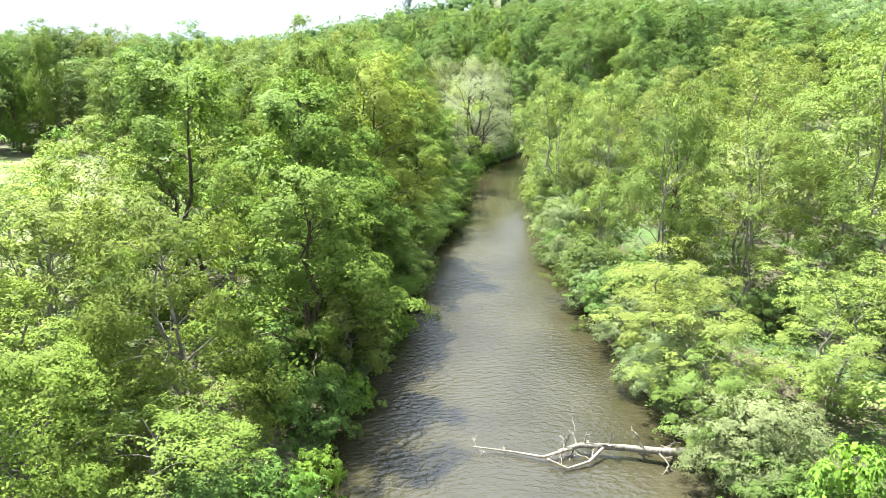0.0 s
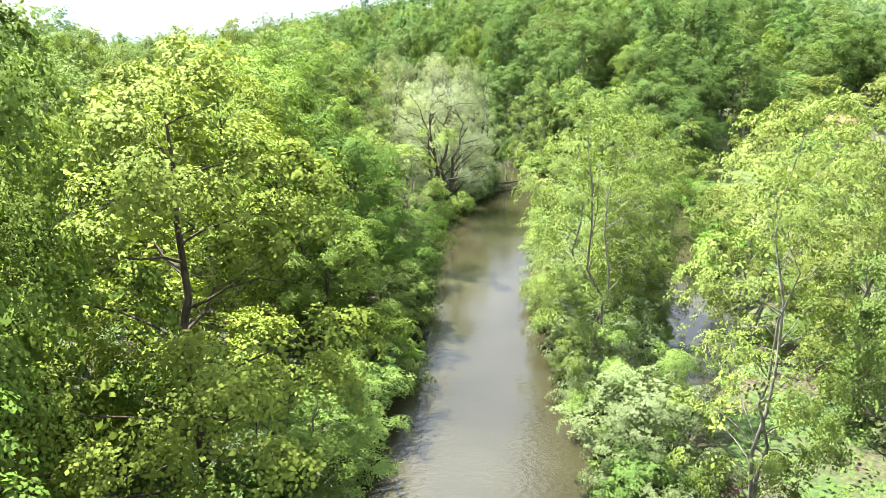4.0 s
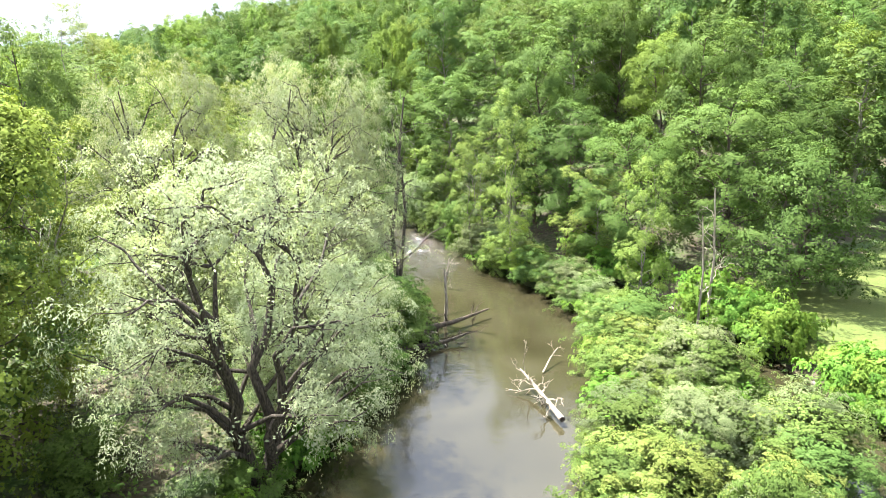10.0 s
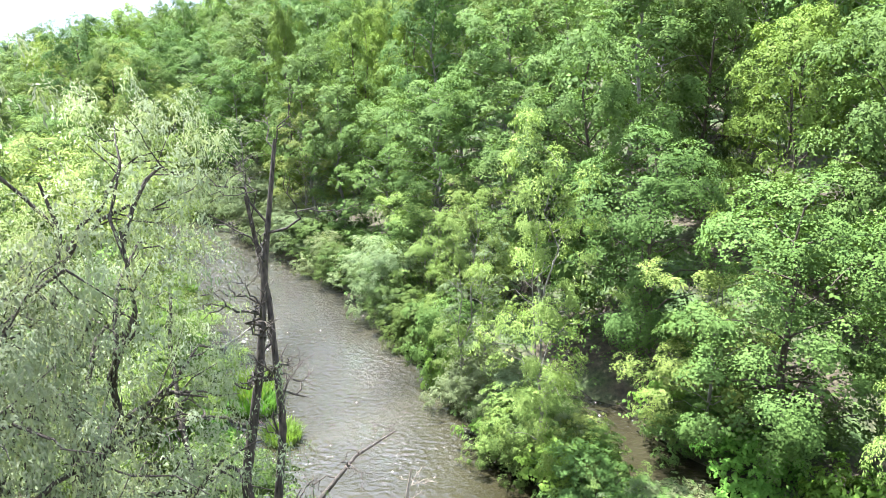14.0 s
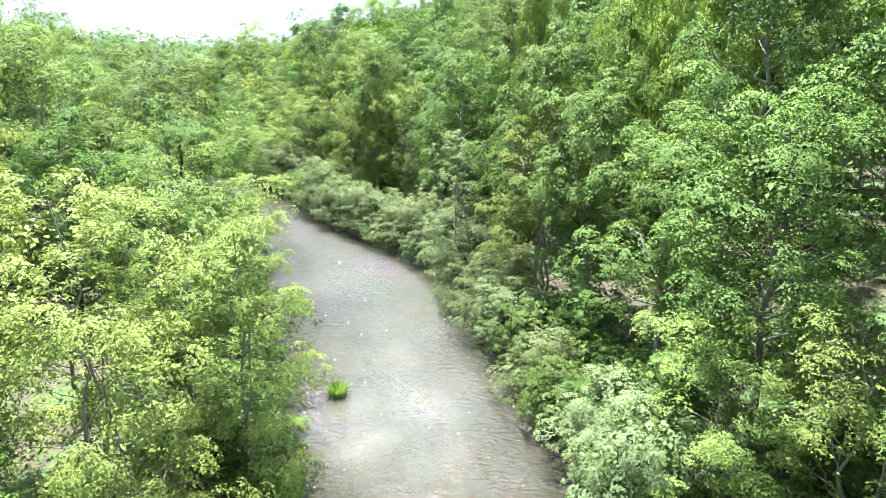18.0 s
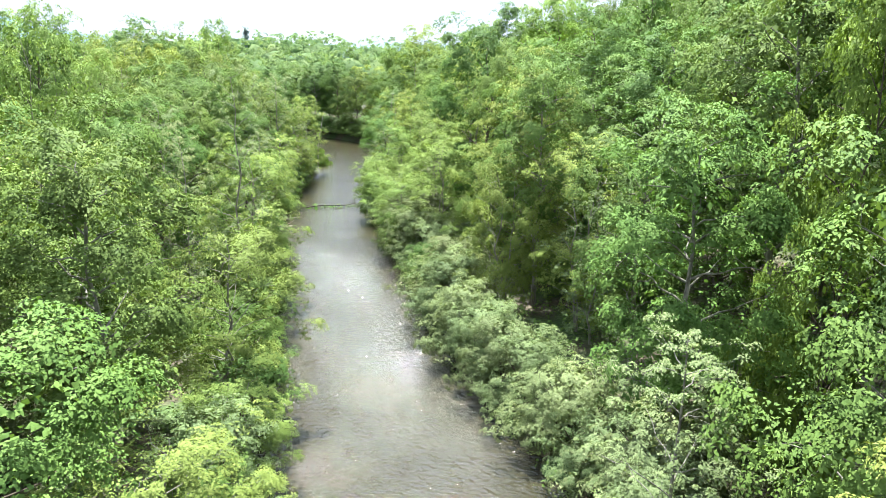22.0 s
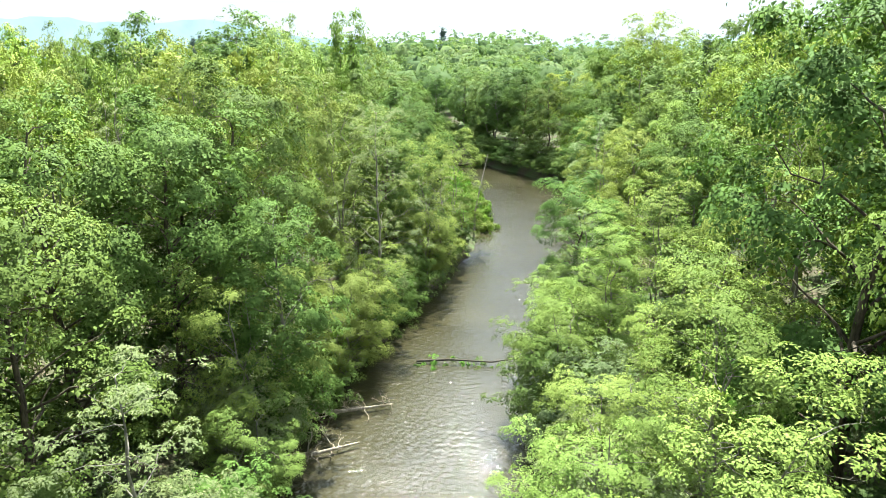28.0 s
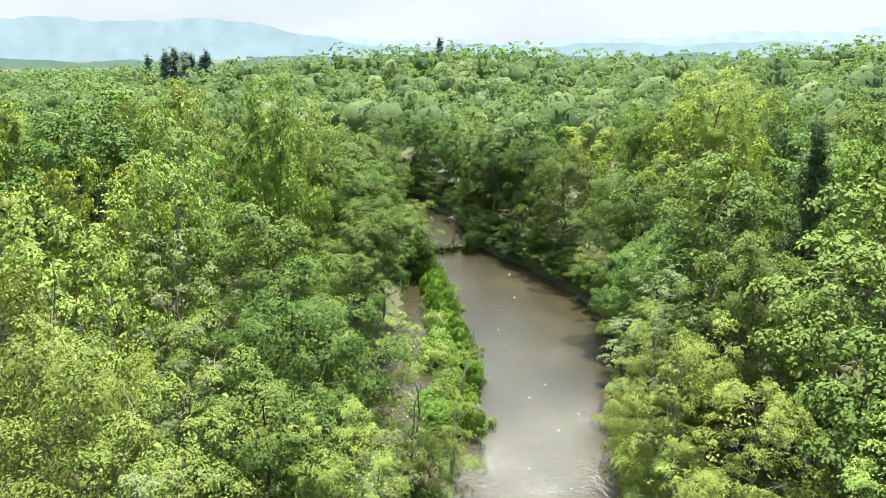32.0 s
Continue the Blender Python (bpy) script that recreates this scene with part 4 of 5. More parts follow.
def back_tree(x, y, d, rng):
    w = np.array([x, y])
    if not any((w - [a, b]) @ [c, e] > math.cos(radians(36)) * math.hypot(*(w - [a, b])) * math.hypot(c, e) for a, b, c, e in VIEWS):
        return
    kind = ("hardwood", "tall", "hardwood" if x > 10 else "gold", "hardwood", "maple" if x < 10 else "hardwood", "tall", "light" if x < 0 else "maple")[rng.integers(7)]
    r = rng.uniform(3.2, 4.6)
    beyond = y > 120 and x < np.interp(y, LB[:, 1], LB[:, 0])
    plant(kind, x, y, float(land_height([(x, y)])[0]) + (rng.uniform(15, 18.8) if beyond else rng.uniform(12, 16)), r, far=d > 30)
    placed.append((x, y, r))


VIEWS = [(x, y, tx - x, ty - y) for t, (x, y, z), (tx, ty, tz), roll in PATH[::3]]
scatter(3600, (-140, 95, 0, 285), 15, 3.6, back_tree, 4.0, 94)
placed = [(x, y, 1.0) for x, y, r in placed]
TAKEN = np.array(placed)[:, :2]
scatter(700, (-90, 40, 0, 240), 6, 0.8, under_shrub, 2.8, 16)

# ---- the far wood: one sheet of crowns out to the hills ----
def lump_shape(n):
    """A cube blown up to a ball: n by n faces a side, as (points, quads)."""
    t = np.linspace(-1, 1, n + 1)
    pts, quads = {}, []

    def at(p):
        return pts.setdefault(tuple(np.round(p, 4)), len(pts))

    for axis in range(3):
        for side in (-1.0, 1.0):
            for i in range(n):
                for j in range(n):
                    ring = []
                    for a, b in ((i, j), (i + 1, j), (i + 1, j + 1), (i, j + 1)):
                        p = [0.0, 0.0, 0.0]
                        p[axis], p[(axis + 1) % 3], p[(axis + 2) % 3] = side, t[a], t[b]
                        ring.append(at(p))
                    quads.append(ring if side > 0 else ring[::-1])
    return unit(np.array(list(pts), float)), np.array(quads)


LUMP = {1: lump_shape(1), 2: lump_shape(2), 3: lump_shape(3)}


def far_wood(name, d0, d1, space, puffs, blades, blade, label, leafc, lump=2, in_view=True, crest=0.78, fill=1.0):
    rng = np.random.default_rng(len(name) * 7 + int(d0))
    xs, ys = np.arange(-720, 420, space), np.arange(-20, 760, space)
    q = np.stack(np.meshgrid(xs, ys, indexing="ij"), -1).reshape(-1, 2)
    q = q + rng.uniform(-0.55, 0.55, q.shape) * space
    d = line_distance(q, WAY)
    q = q[(d > d0) & (d < d1)]
    seen = np.zeros(len(q), bool)
    for x, y, ax, ay in VIEWS:
        w = q - [x, y]
        far = np.hypot(*w.T)
        seen |= (w @ [ax, ay] / (far * math.hypot(ax, ay)) > math.cos(radians(36)))
    q = q[seen == in_view]
    q = q[(shore(q) > 4) & ~inside(q, LAWN_POLY) & ~inside(q, MEADOW_POLY) & ~inside(q, OPEN)]
    if not len(q):
        return
    if not in_view:
        q = q[(q[:, 0] > -170) & (q[:, 0] < 150) & (q[:, 1] < 320)]
        near = np.min(np.hypot(q[:, None, 0] - TAKEN[None, :, 0], q[:, None, 1] - TAKEN[None, :, 1]), 1)
        q = q[near > 5.5]
    n = len(q)
    h = rng.uniform(10, 16, n)
    g = land_height(q)
    r = space * rng.uniform(0.4, 0.75, n)
    a = rng.uniform(0, 6.283, (n, puffs))
    u = rng.uniform(0.1, 1, (n, puffs)) ** 0.7
    rr = r[:, None] * np.sqrt(np.clip(1 - u ** 2, 0.03, 1)) * rng.uniform(0.75, 1.0, (n, puffs))
    c = np.stack([q[:, :1] + rr * np.cos(a), q[:, 1:] + rr * np.sin(a), g[:, None] + h[:, None] * (0.2 + crest * u)], -1).reshape(-1, 3)
    cr = np.repeat(r, puffs) * rng.uniform(0.22, 0.36, n * puffs)
    core = np.repeat(np.c_[q, g + 0.45 * h], puffs, 0)
    v, face = leaves(rng, c, cr, blades, blade, 0.75, core, 0.0, 0.8, 0.35, 0.07 * space, 9, 0.9)
    # the closed heart of every crown
    heart = np.c_[q, g + 0.48 * h]
    ball, quads = LUMP[lump]
    k = len(ball)
    grow_by = fill * np.c_[r * 0.62, r * 0.62, h * 0.34][:, None] * rng.uniform(0.8, 1.1, (n, k, 1))
    hv = (heart[:, None] + ball[None] * grow_by).reshape(-1, 3)
    hf = (quads[None] + (np.arange(n) * k)[:, None, None]).reshape(-1, 4)
    hn = unit(np.tile(ball, (n, 1)) + [0, 0, 0.3])
    me = add_mesh(name, np.vstack([v, hv]), np.vstack([np.arange(len(v)).reshape(-1, 4)[:, ::-1], hf + len(v)]), LEAF[leafc], True)
    me.normals_split_custom_set_from_vertices(np.vstack([face, hn]).astype(np.float32))
    ob = new(name, me)
    tagged(ob, label, "woodland", kind="stuff")


far_wood("wood_distant", 90, 225, 9.8, 11, 45, 0.48, "rolling green canopy across the valley floor", "far", 3)
far_wood("wood_hills", 225, 600, 12.5, 9, 18, 0.85, "wooded hills closing the valley", "far", 1, True, 0.66, 0.92)
far_wood("wood_margin", 14, 150, 6.8, 9, 16, 0.85, "unbroken green wood on the far sides of the fields", "far", 2, False)
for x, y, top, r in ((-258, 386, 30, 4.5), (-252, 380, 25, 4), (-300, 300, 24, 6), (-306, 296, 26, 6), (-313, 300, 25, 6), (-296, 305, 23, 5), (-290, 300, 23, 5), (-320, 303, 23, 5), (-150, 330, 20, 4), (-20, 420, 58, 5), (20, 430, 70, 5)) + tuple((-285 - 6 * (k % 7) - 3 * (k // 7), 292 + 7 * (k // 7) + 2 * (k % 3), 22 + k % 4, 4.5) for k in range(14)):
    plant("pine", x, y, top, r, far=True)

# ---- blue ridges at the horizon, haze painted in as their own glow ----
def ridge(name, away, span, height, seed, glow):
    m, n, l, out = nodes_of(name)
    # emits the hazy colour itself instead of being lit by the sun
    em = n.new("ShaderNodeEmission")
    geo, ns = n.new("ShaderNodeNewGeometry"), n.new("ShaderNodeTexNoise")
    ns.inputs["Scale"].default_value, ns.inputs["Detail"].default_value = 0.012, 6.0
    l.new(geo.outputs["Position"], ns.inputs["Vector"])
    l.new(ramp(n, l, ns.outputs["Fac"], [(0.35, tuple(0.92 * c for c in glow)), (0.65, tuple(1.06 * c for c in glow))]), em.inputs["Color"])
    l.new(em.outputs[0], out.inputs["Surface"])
    a = np.radians(np.linspace(span[0], span[1], 140))
    rng = np.random.default_rng(seed)
    x, y = -60 - away * np.sin(a), 200 + away * np.cos(a)
    t = np.degrees(a)
    z = height(t) + sum(np.sin(t * f + rng.uniform(0, 6)) * away * 0.0016 / f ** 0.7 for f in (0.6, 1.3, 2.7, 5.1))
    v = np.vstack([np.c_[x, y, z], np.c_[x * 1.0, y, np.full(len(a), -20.0)], np.c_[x - 300 * np.sin(a), y + 300 * np.cos(a), np.full(len(a), -20.0)]])
    k = len(a)
    f = [(i, i + 1, k + i + 1, k + i) for i in range(k - 1)] + [(i + 1, i, 2 * k + i, 2 * k + i + 1) for i in range(k - 1)]
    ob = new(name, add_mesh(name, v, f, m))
    tagged(ob, "wooded ridge on the horizon, its blue haze painted as a glow", "hill", kind="structure")


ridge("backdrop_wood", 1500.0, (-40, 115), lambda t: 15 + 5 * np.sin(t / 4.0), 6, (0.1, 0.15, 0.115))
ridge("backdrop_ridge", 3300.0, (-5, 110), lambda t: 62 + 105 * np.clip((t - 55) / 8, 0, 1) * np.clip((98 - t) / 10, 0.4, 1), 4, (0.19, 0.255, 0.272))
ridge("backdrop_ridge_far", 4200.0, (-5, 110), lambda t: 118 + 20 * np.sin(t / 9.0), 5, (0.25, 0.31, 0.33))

# ---- dead wood, tufts and small things ----
def part(name, verts, faces, mat, parent, label="", smooth=True):
    ob = new(name, add_mesh(name, np.vstack(verts), np.vstack(faces), mat, smooth))
    if parent:
        ob.parent = parent
    if label:
        tagged(ob, label)
    return ob


def branchy(rng, line, rad, twigs, reach, depth=2, up=0.3):
    """A tapered limb with forking twigs: tubes in two lists, (limb), (twigs)."""
    lv, lf, twig_list = [], [], []
    tube(lv, lf, line, rad, 8)
    tv, tf = [], []

    def fork(base, way, length, r, level):
        nonlocal tv, tf
        end = base + way * length
        w = bend(base, end, 0.04 * length, rng, 5, 0.06)
        tube(tv, tf, w, r * np.linspace(1, 0.3, 5), 4)
        if level < depth:
            for k in range(rng.integers(2, 4)):
                f = rng.uniform(0.35, 0.95)
                p = np.array([np.interp(f * 4, np.arange(5), w[:, j]) for j in range(3)])
                d = way + rng.normal(size=3) * 0.6
                fork(p, d / np.linalg.norm(d), length * rng.uniform(0.4, 0.7), r * 0.55, level + 1)

    line = np.asarray(line)
    for i in range(twigs):
        f = rng.uniform(0.25, 1.0)
        k = f * (len(line) - 1)
        p = np.array([np.interp(k, np.arange(len(line)), line[:, j]) for j in range(3)])
        d = rng.normal(size=3) * [1, 1, 0.7] + [0, 0, up]
        tv, tf = [], []
        fork(p, d / np.linalg.norm(d), reach * rng.uniform(0.5, 1.1), float(np.interp(k, np.arange(len(rad)), rad)) * 0.5, 0)
        twig_list.append((tv, tf))
    return lv, lf, twig_list


def dead_wood(name, label, cat, line, rad, twigs, reach, seed, bark="bleached", up=0.3, depth=2, main="trunk"):
    rng = np.random.default_rng(seed)
    ob = new(name)
    ob.empty_display_size = 0.2
    lv, lf, twig_list = branchy(rng, smooth3(line), np.linspace(rad[0], rad[1], len(smooth3(line))), twigs, reach, depth, up)
    part(main, lv, lf, BARK[bark], ob)
    for tv, tf in twig_list:
        limb = part("branch", tv[:1], tf[:1], BARK[bark], ob)
        for v, f in zip(tv[1:], tf[1:]):
            part("twig", [v], [f - f.min()], BARK[bark], limb)
    return tagged(ob, label, cat)


def smooth3(pts, n=5):
    p = np.array(pts, float)
    k = np.linspace(0, len(p) - 1, (len(p) - 1) * n + 1)
    return np.c_[tuple(np.interp(k, np.arange(len(p)), p[:, j]) for j in range(3))]


# fallen tree across the first reach
dead_wood("fallen_tree", "bleached fallen tree lying across the shallows with bare forked branches", "fallen tree",
          [(9.6, 22.0, 0.7), (8.1, 22.3, 0.42), (6.6, 22.7, 0.36), (5.0, 22.9, 0.34), (4.2, 22.7, 0.2)], (0.16, 0.08), 14, 0.75, 3, "pale")
dead_wood("drift_branch", "pale bare branch trailing in the brown water", "branch",
          [(5.0, 22.9, 0.3), (3.6, 22.4, 0.16), (2.6, 22.8, 0.12), (1.0, 23.1, 0.18)], (0.07, 0.02), 3, 0.5, 4)
dead_wood("drift_branch", "pale crooked branch lodged against the fallen tree", "branch",
          [(5.9, 22.8, 0.35), (5.2, 22.1, 0.16), (4.4, 21.8, 0.08), (3.7, 22.2, 0.22)], (0.06, 0.03), 6, 0.7, 5)
# dead willow stems at the bend
dead_wood("dead_tree", "bare dead tree with grey-brown furrowed bark standing in the shallows", "dead tree",
          [(10.0, 109.7, -0.4), (9.9, 109.9, 2.6), (9.7, 110.1, 5.0), (10.1, 110.5, 7.4), (10.3, 111.1, 9.8), (10.6, 111.5, 12.2)], (0.17, 0.04), 16, 1.6, 8, "willow", 1.1)
dead_wood("dead_tree", "bare dead stem with a long limb reaching over the river", "dead tree",
          [(9.9, 109.8, 0.6), (10.2, 110.1, 3.2), (10.5, 110.5, 6.0), (10.3, 111.1, 8.8), (9.9, 111.5, 11.0)], (0.13, 0.04), 7, 1.8, 9, "willow", 1.1)
dead_wood("dead_limb", "long bare limb stretched low over the rippled water", "branch",
          [(9.8, 110.1, 3.0), (11.0, 111.0, 3.6), (12.0, 112.0, 4.3), (13.0, 112.4, 4.7)], (0.09, 0.02), 8, 0.9, 10, "willow", 0.9)
dead_wood("dead_tree", "dark leaning dead stem with peeling bark at the water's edge", "dead tree",
          [(7.9, 113.6, -0.3), (7.4, 114.4, 2.2), (6.8, 115.4, 4.0), (6.6, 116.2, 5.2)], (0.11, 0.04), 6, 1.4, 11, "willow", 0.8)
dead_wood("dead_tree", "dark leaning willow stem above the riffle", "dead tree",
          [(6.6, 116.8, -0.2), (6.3, 117.4, 2.2), (5.9, 118.2, 4.6), (6.0, 118.6, 6.6)], (0.14, 0.05), 5, 1.2, 12, "willow", 0.8)
# logs below the willows
dead_wood("driftwood_log", "dark rotten log with splintered end jutting from the bank", "log",
          [(9.4, 105.4, 0.5), (11.2, 106.6, 0.5), (12.9, 107.6, 0.45), (15.0, 109.2, 0.5)], (0.28, 0.05), 8, 0.8, 14, "brown")
dead_wood("driftwood_log", "heap of grey driftwood against the willow bank", "log",
          [(9.2, 104.0, 0.35), (10.8, 104.8, 0.3), (12.0, 105.3, 0.25), (13.4, 106.0, 0.4)], (0.2, 0.05), 9, 0.7, 15, "willow")
pile = new("driftwood_pile")
pile.empty_display_size = 0.2
rng = np.random.default_rng(90)
for k in range(26):
    c = np.array([10.1 + rng.uniform(-0.7, 1.2), 108.2 + rng.uniform(-2.4, 2.2), 0.15 + 0.3 * rng.uniform(0, 1)])
    a, L = rng.uniform(0, 6.283), rng.uniform(0.6, 1.7)
    d = np.array([math.cos(a) * L, math.sin(a) * L, L * rng.uniform(-0.1, 0.45)])
    lv, lf = [], []
    tube(lv, lf, bend(c - d * 0.6, c + d, 0.1, rng, 7, 0.04), np.linspace(1, 0.3, 7) * rng.uniform(0.03, 0.09), 6)
    part("branch", lv, lf, BARK["bleached" if k % 3 else "brown"], pile)
tagged(pile, "tangled heap of bleached driftwood against the willow bank", "driftwood")
dead_wood("snag", "bleached bare snag standing upright in the water", "dead tree",
          [(12.4, 108.1, -0.2), (12.5, 108.2, 1.4), (12.4, 108.4, 3.2)], (0.11, 0.05), 3, 0.6, 16, up=0.8)
dead_wood("snag", "short bleached snag rising from the pool", "dead tree",
          [(13.2, 114.6, -0.3), (13.3, 114.8, 0.9), (13.5, 114.9, 2.0)], (0.08, 0.03), 6, 0.7, 17, up=0.8)
dead_wood("drift_branch", "tangle of bleached branches at the tip of the bar", "branch",
          [(15.7, 96.6, 0.3), (15.5, 98.0, 0.35), (15.2, 99.6, 0.5), (14.9, 100.6, 0.7)], (0.13, 0.04), 12, 1.0, 18)
dead_wood("drift_branch", "thin bare branch half sunk in the pool", "branch",
          [(16.2, 101.5, 0.05), (16.8, 102.4, 0.4), (17.3, 103.0, 0.6)], (0.05, 0.02), 3, 0.5, 19)
dead_wood("snag", "grey bare snag at the edge of the lawn", "dead tree",
          [(26.2, 105.6, 0.5), (26.3, 105.6, 4.0), (26.1, 105.8, 7.7)], (0.09, 0.03), 9, 1.1, 20, up=0.9)
dead_wood("snag", "grey bare snag beside the ash", "dead tree",
          [(25.4, 105.0, 0.5), (25.5, 105.1, 3.5), (25.3, 105.3, 6.4)], (0.07, 0.03), 7, 0.9, 21, up=0.9)
dead_wood("fallen_branch", "bare fallen limb propped over the water", "branch",
          [(4.0, 124.8, 1.2), (5.0, 127.0, 1.0), (5.6, 129.2, 0.7), (6.4, 130.6, 1.0)], (0.11, 0.03), 8, 1.0, 22, "pale")
dead_wood("fallen_branch", "bare grey limb hanging from the bank trees", "branch",
          [(3.2, 123.2, 3.4), (4.2, 125.2, 2.4), (5.0, 126.6, 1.5)], (0.09, 0.03), 8, 1.0, 23, "pale")
# last reach
dead_wood("driftwood_log", "grey log stranded along the muddy bank", "log",
          [(-44.6, 185.2, 0.3), (-43.4, 187.0, 0.22), (-42.4, 189.2, 0.2)], (0.14, 0.04), 12, 0.9, 24)
dead_wood("driftwood_log", "weathered log with twigs at the water's edge", "log",
          [(-41.6, 182.6, 0.4), (-41.0, 184.2, 0.25), (-40.6, 186.0, 0.2)], (0.12, 0.04), 10, 0.8, 25)
dead_wood("dead_pole", "tall bare leaning dead trunk on the herb island", "dead tree",
          [(-61.6, 213.4, 0.4), (-62.6, 214.6, 3.0), (-63.0, 215.6, 5.0), (-63.8, 217.3, 7.6)], (0.12, 0.03), 4, 0.6, 26, "pale", 0.8)
dead_wood("log_jam", "dark log jam damming half the river", "log",
          [(-99.0, 240.6, 0.3), (-97.4, 242.6, 0.35), (-96.4, 244.6, 0.4), (-95.2, 247.0, 0.5)], (0.35, 0.2), 16, 1.4, 27, "willow")
dead_wood("drift_branch", "leafy drift branch lodged in midstream", "branch",
          [(-45.6, 193.4, 0.1), (-44.2, 194.6, 0.3), (-42.6, 196.2, 0.2), (-41.8, 197.0, 0.4)], (0.08, 0.03), 8, 0.7, 28, "willow")
plant("herb", -45.0, 194.0, 0.15, 1.1)
plant("herb", -44.0, 194.9, 0.1, 1.1)
plant("herb", -43.1, 195.9, 0.1, 0.9)
plant("herb", -97.6, 243.5, 0.9, 1.3)
plant("herb", -96.4, 245.4, 0.8, 1.2)
plant("shrub", -94.8, 246.4, 2.2, 1.2)


def grass_tuft(x, y, r, h, seed, blades=420):
    """A clump of arching grass blades in the shallows."""
    rng = np.random.default_rng(seed)
    a, d = rng.uniform(0, 6.283, blades), r * np.sqrt(rng.uniform(0, 1, blades))
    bx, by = d * np.cos(a), d * np.sin(a)
    L, lean = h * rng.uniform(0.6, 1.2, blades), rng.uniform(0.15, 0.7, blades)
    b = a + rng.uniform(-0.8, 0.8, blades)
    sx, sy = -np.sin(b) * 0.02, np.cos(b) * 0.02
    rows = []
    for f, w in ((0, 1.0), (0.55, 0.9), (1.0, 0.15)):
        cx, cy, cz = bx + np.cos(b) * L * lean * f * f, by + np.sin(b) * L * lean * f * f, L * f * (1 - 0.25 * lean * f)
        rows += [np.c_[cx - sx * w, cy - sy * w, cz], np.c_[cx + sx * w, cy + sy * w, cz]]
    v = np.stack(rows, 1).reshape(-1, 3)
    k = np.arange(blades)[:, None] * 6
    f = np.vstack([k + [0, 1, 3, 2], k + [2, 3, 5, 4]])
    ob = new("grass_tuft", add_mesh("grass_tuft", v, f, LEAF["herb"]))
    ob.location = (x, y, -0.05)
    return tagged(ob, "bright green grass tussock growing out of the shallow riffle", "grass tuft", "grass tussocks in the riffle")


grass_tuft(6.9, 124.5, 1.3, 0.8, 1, 1400)
grass_tuft(7.6, 123.2, 0.8, 0.7, 2, 700)
grass_tuft(8.9, 120.7, 0.7, 0.6, 3, 500)
grass_tuft(1.0, 139.7, 0.35, 0.55, 4, 260)

# ---- cobbles along the side stream ----
STONE = plain_material("grey_cobble", (0.24, 0.21, 0.18), 0.85, 0.35, 2.0)


def cobble_mesh(seed):
    bm = bmesh.new()
    bmesh.ops.create_icosphere(bm, subdivisions=2, radius=1.0)
    rng = np.random.default_rng(seed)
    off = Vector(rng.uniform(0, 50, 3))
    for v in bm.verts:
        v.co *= 1 + 0.28 * noise.noise(v.co * 1.3 + off)
        v.co.z *= 0.6
    me = bpy.data.meshes.new("cobble")
    bm.to_mesh(me)
    bm.free()
    me.polygons.foreach_set("use_smooth", np.ones(len(me.polygons), bool))
    me.materials.append(STONE)
    return me


cobbles = [cobble_mesh(k) for k in range(4)]
rng = random.Random(31)
for i in range(120):
    k = rng.uniform(0.2, 0.82) * (len(SIDE) - 1)
    x, y = (np.interp(k, np.arange(len(SIDE)), SIDE[:, c]) for c in (0, 1))
    x += rng.uniform(0.9, 2.3)
    z = float(land_height([(x, y)])[0])
    s = rng.uniform(0.08, 0.3)
    ob = new("cobble", cobbles[i % 4])
    ob.matrix_basis = Matrix.Translation((x, y, z + 0.2 * s)) @ Matrix.Rotation(rng.uniform(0, 6.28), 4, "Z") @ Matrix.Diagonal((s, s * rng.uniform(0.7, 1), s, 1))
    tagged(ob, "rounded grey-brown river cobble on the gravel edge", "stone", "cobbles by the side stream")

# ---- red shed at the edge of the wood ----
def box(x0, y0, z0, x1, y1, z1):
    v = np.array([(x, y, z) for z in (z0, z1) for x, y in ((x0, y0), (x1, y0), (x1, y1), (x0, y1))], float)
    return v, np.array([(0, 3, 2, 1), (4, 5, 6, 7), (0, 1, 5, 4), (1, 2, 6, 5), (2, 3, 7, 6), (3, 0, 4, 7)])


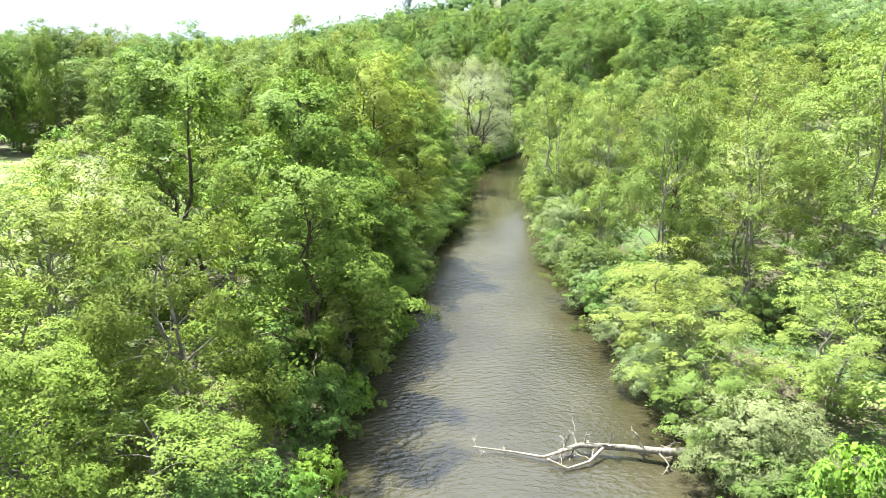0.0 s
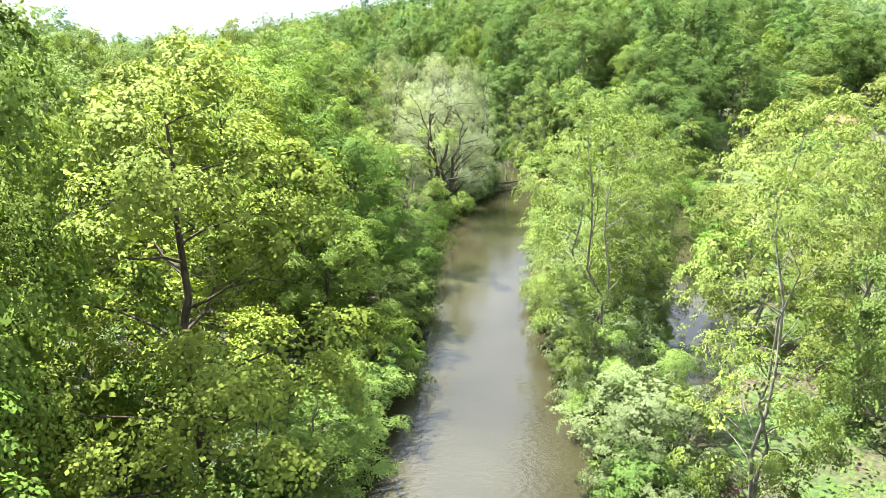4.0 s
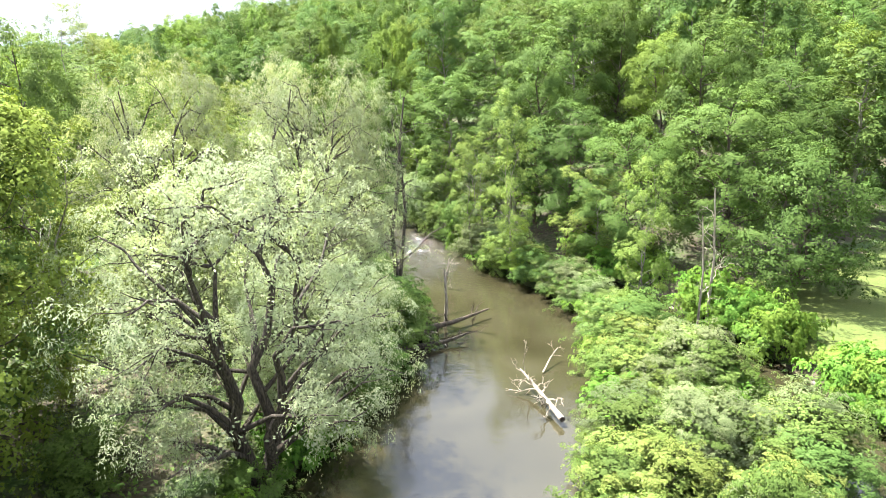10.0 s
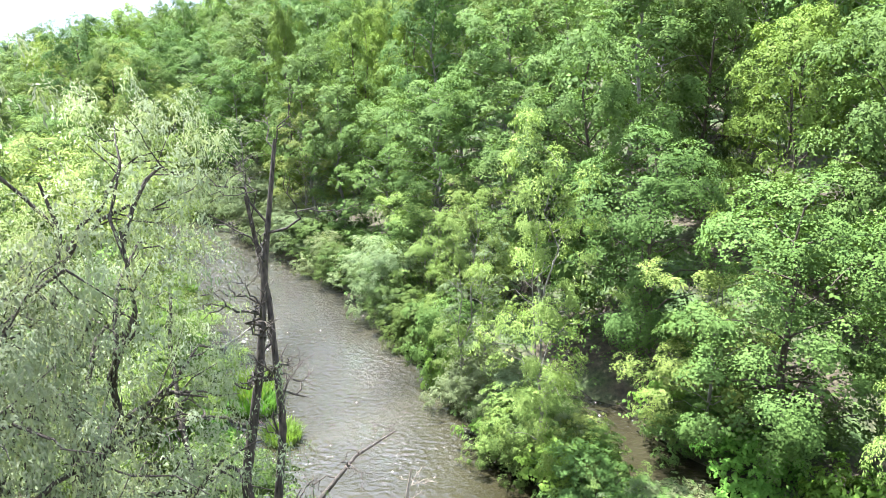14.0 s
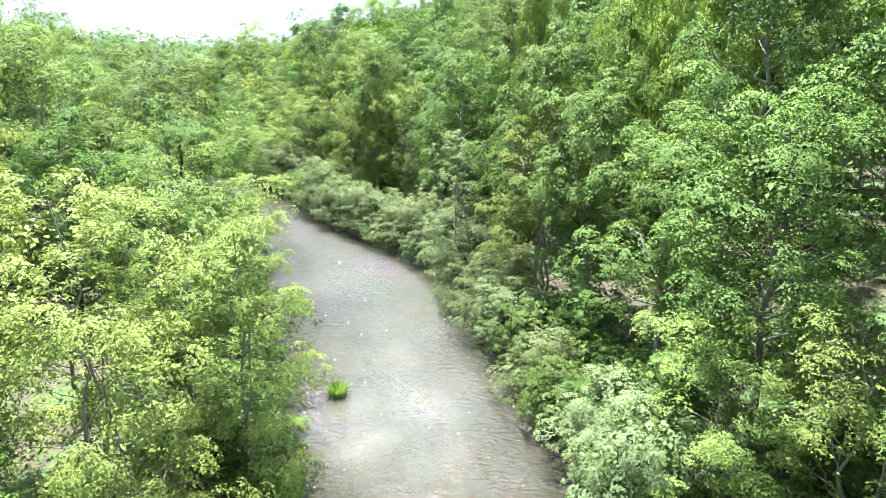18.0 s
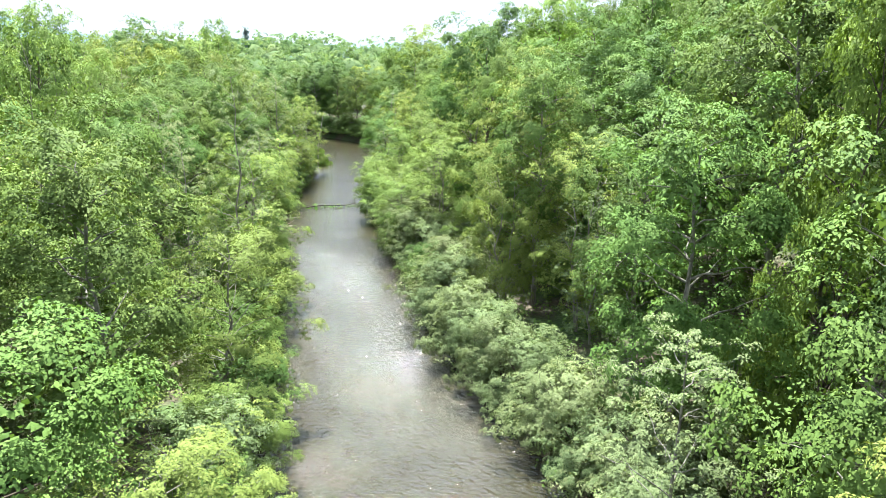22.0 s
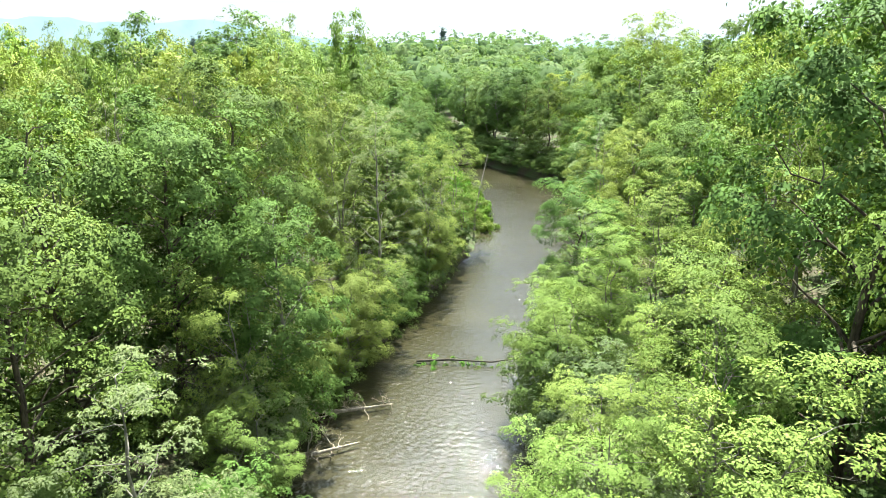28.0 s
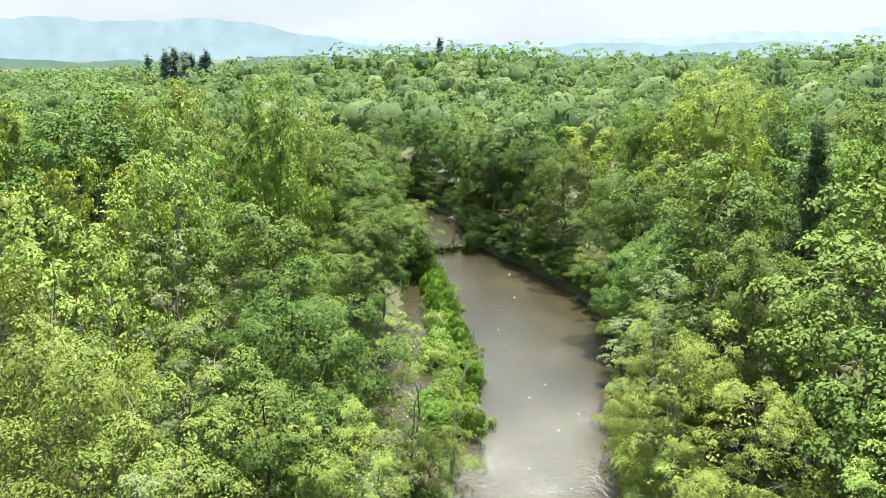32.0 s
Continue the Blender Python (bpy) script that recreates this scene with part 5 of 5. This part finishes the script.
SHED_RED = plain_material("weathered_red_boards", (0.3, 0.075, 0.05), 0.8, 0.3, 4.0)
SHED_ROOF = plain_material("brown_shingles", (0.19, 0.09, 0.07), 0.85, 0.3, 5.0)
shed = new("shed")
shed.matrix_basis = pose(72.0, 143.5, 0.9, 0, 0, 24)
for k in range(15):
    v, f = box(-3.5 + k * 0.467, -2.5, 0, -3.5 + k * 0.467 + 0.45, -2.42, 2.6)
    part("wall_board", [v], [f], SHED_RED, shed, smooth=False)
for name, b in (("side_wall", (-3.5, -2.42, 0, -3.42, 2.5, 2.6)), ("side_wall", (3.42, -2.42, 0, 3.5, 2.5, 2.6)), ("back_wall", (-3.42, 2.42, 0, 3.42, 2.5, 2.6)), ("door", (-0.9, -2.56, 0, 0.9, -2.5, 2.1))):
    v, f = box(*b)
    part(name, [v], [f], SHED_RED, shed, smooth=False)
for s in (-1, 1):
    v = np.array([(-3.8, s * 2.9, 2.4), (3.8, s * 2.9, 2.4), (3.8, 0, 3.9), (-3.8, 0, 3.9), (-3.8, s * 2.9, 2.5), (3.8, s * 2.9, 2.5), (3.8, 0, 4.0), (-3.8, 0, 4.0)], float)
    f = np.array([(0, 3, 2, 1), (4, 5, 6, 7), (0, 1, 5, 4), (1, 2, 6, 5), (2, 3, 7, 6), (3, 0, 4, 7)])
    part("roof_slope", [v], [f], SHED_ROOF, shed, "brown shingled roof slope", False)
tagged(shed, "weathered red board shed under the trees by the lawn", "shed")

# ---- undergrowth carpet near the banks ----
rng = np.random.default_rng(77)
q = np.c_[rng.uniform(-95, 60, 130000), rng.uniform(-5, 250, 130000)]
q = q[line_distance(q, WAY) < 26]
q = q[(shore(q) > 0.4) & ~inside(q, LAWN_POLY) & ~inside(q, MEADOW_POLY)]
gz = land_height(q) + rng.uniform(0.05, 0.6, len(q))
spot = np.c_[q, gz]
v, face = leaves(rng, spot, np.full(len(q), 0.25), 4, 0.2, 0.6, spot - [0, 0, 5.0], 0.0, 0.6, 0.8, 0.3, 4)
under = new("undergrowth", leaf_mesh("undergrowth", v, face, LEAF["forest"]))
tagged(under, "low leafy green undergrowth covering the forest floor", "undergrowth", kind="stuff")
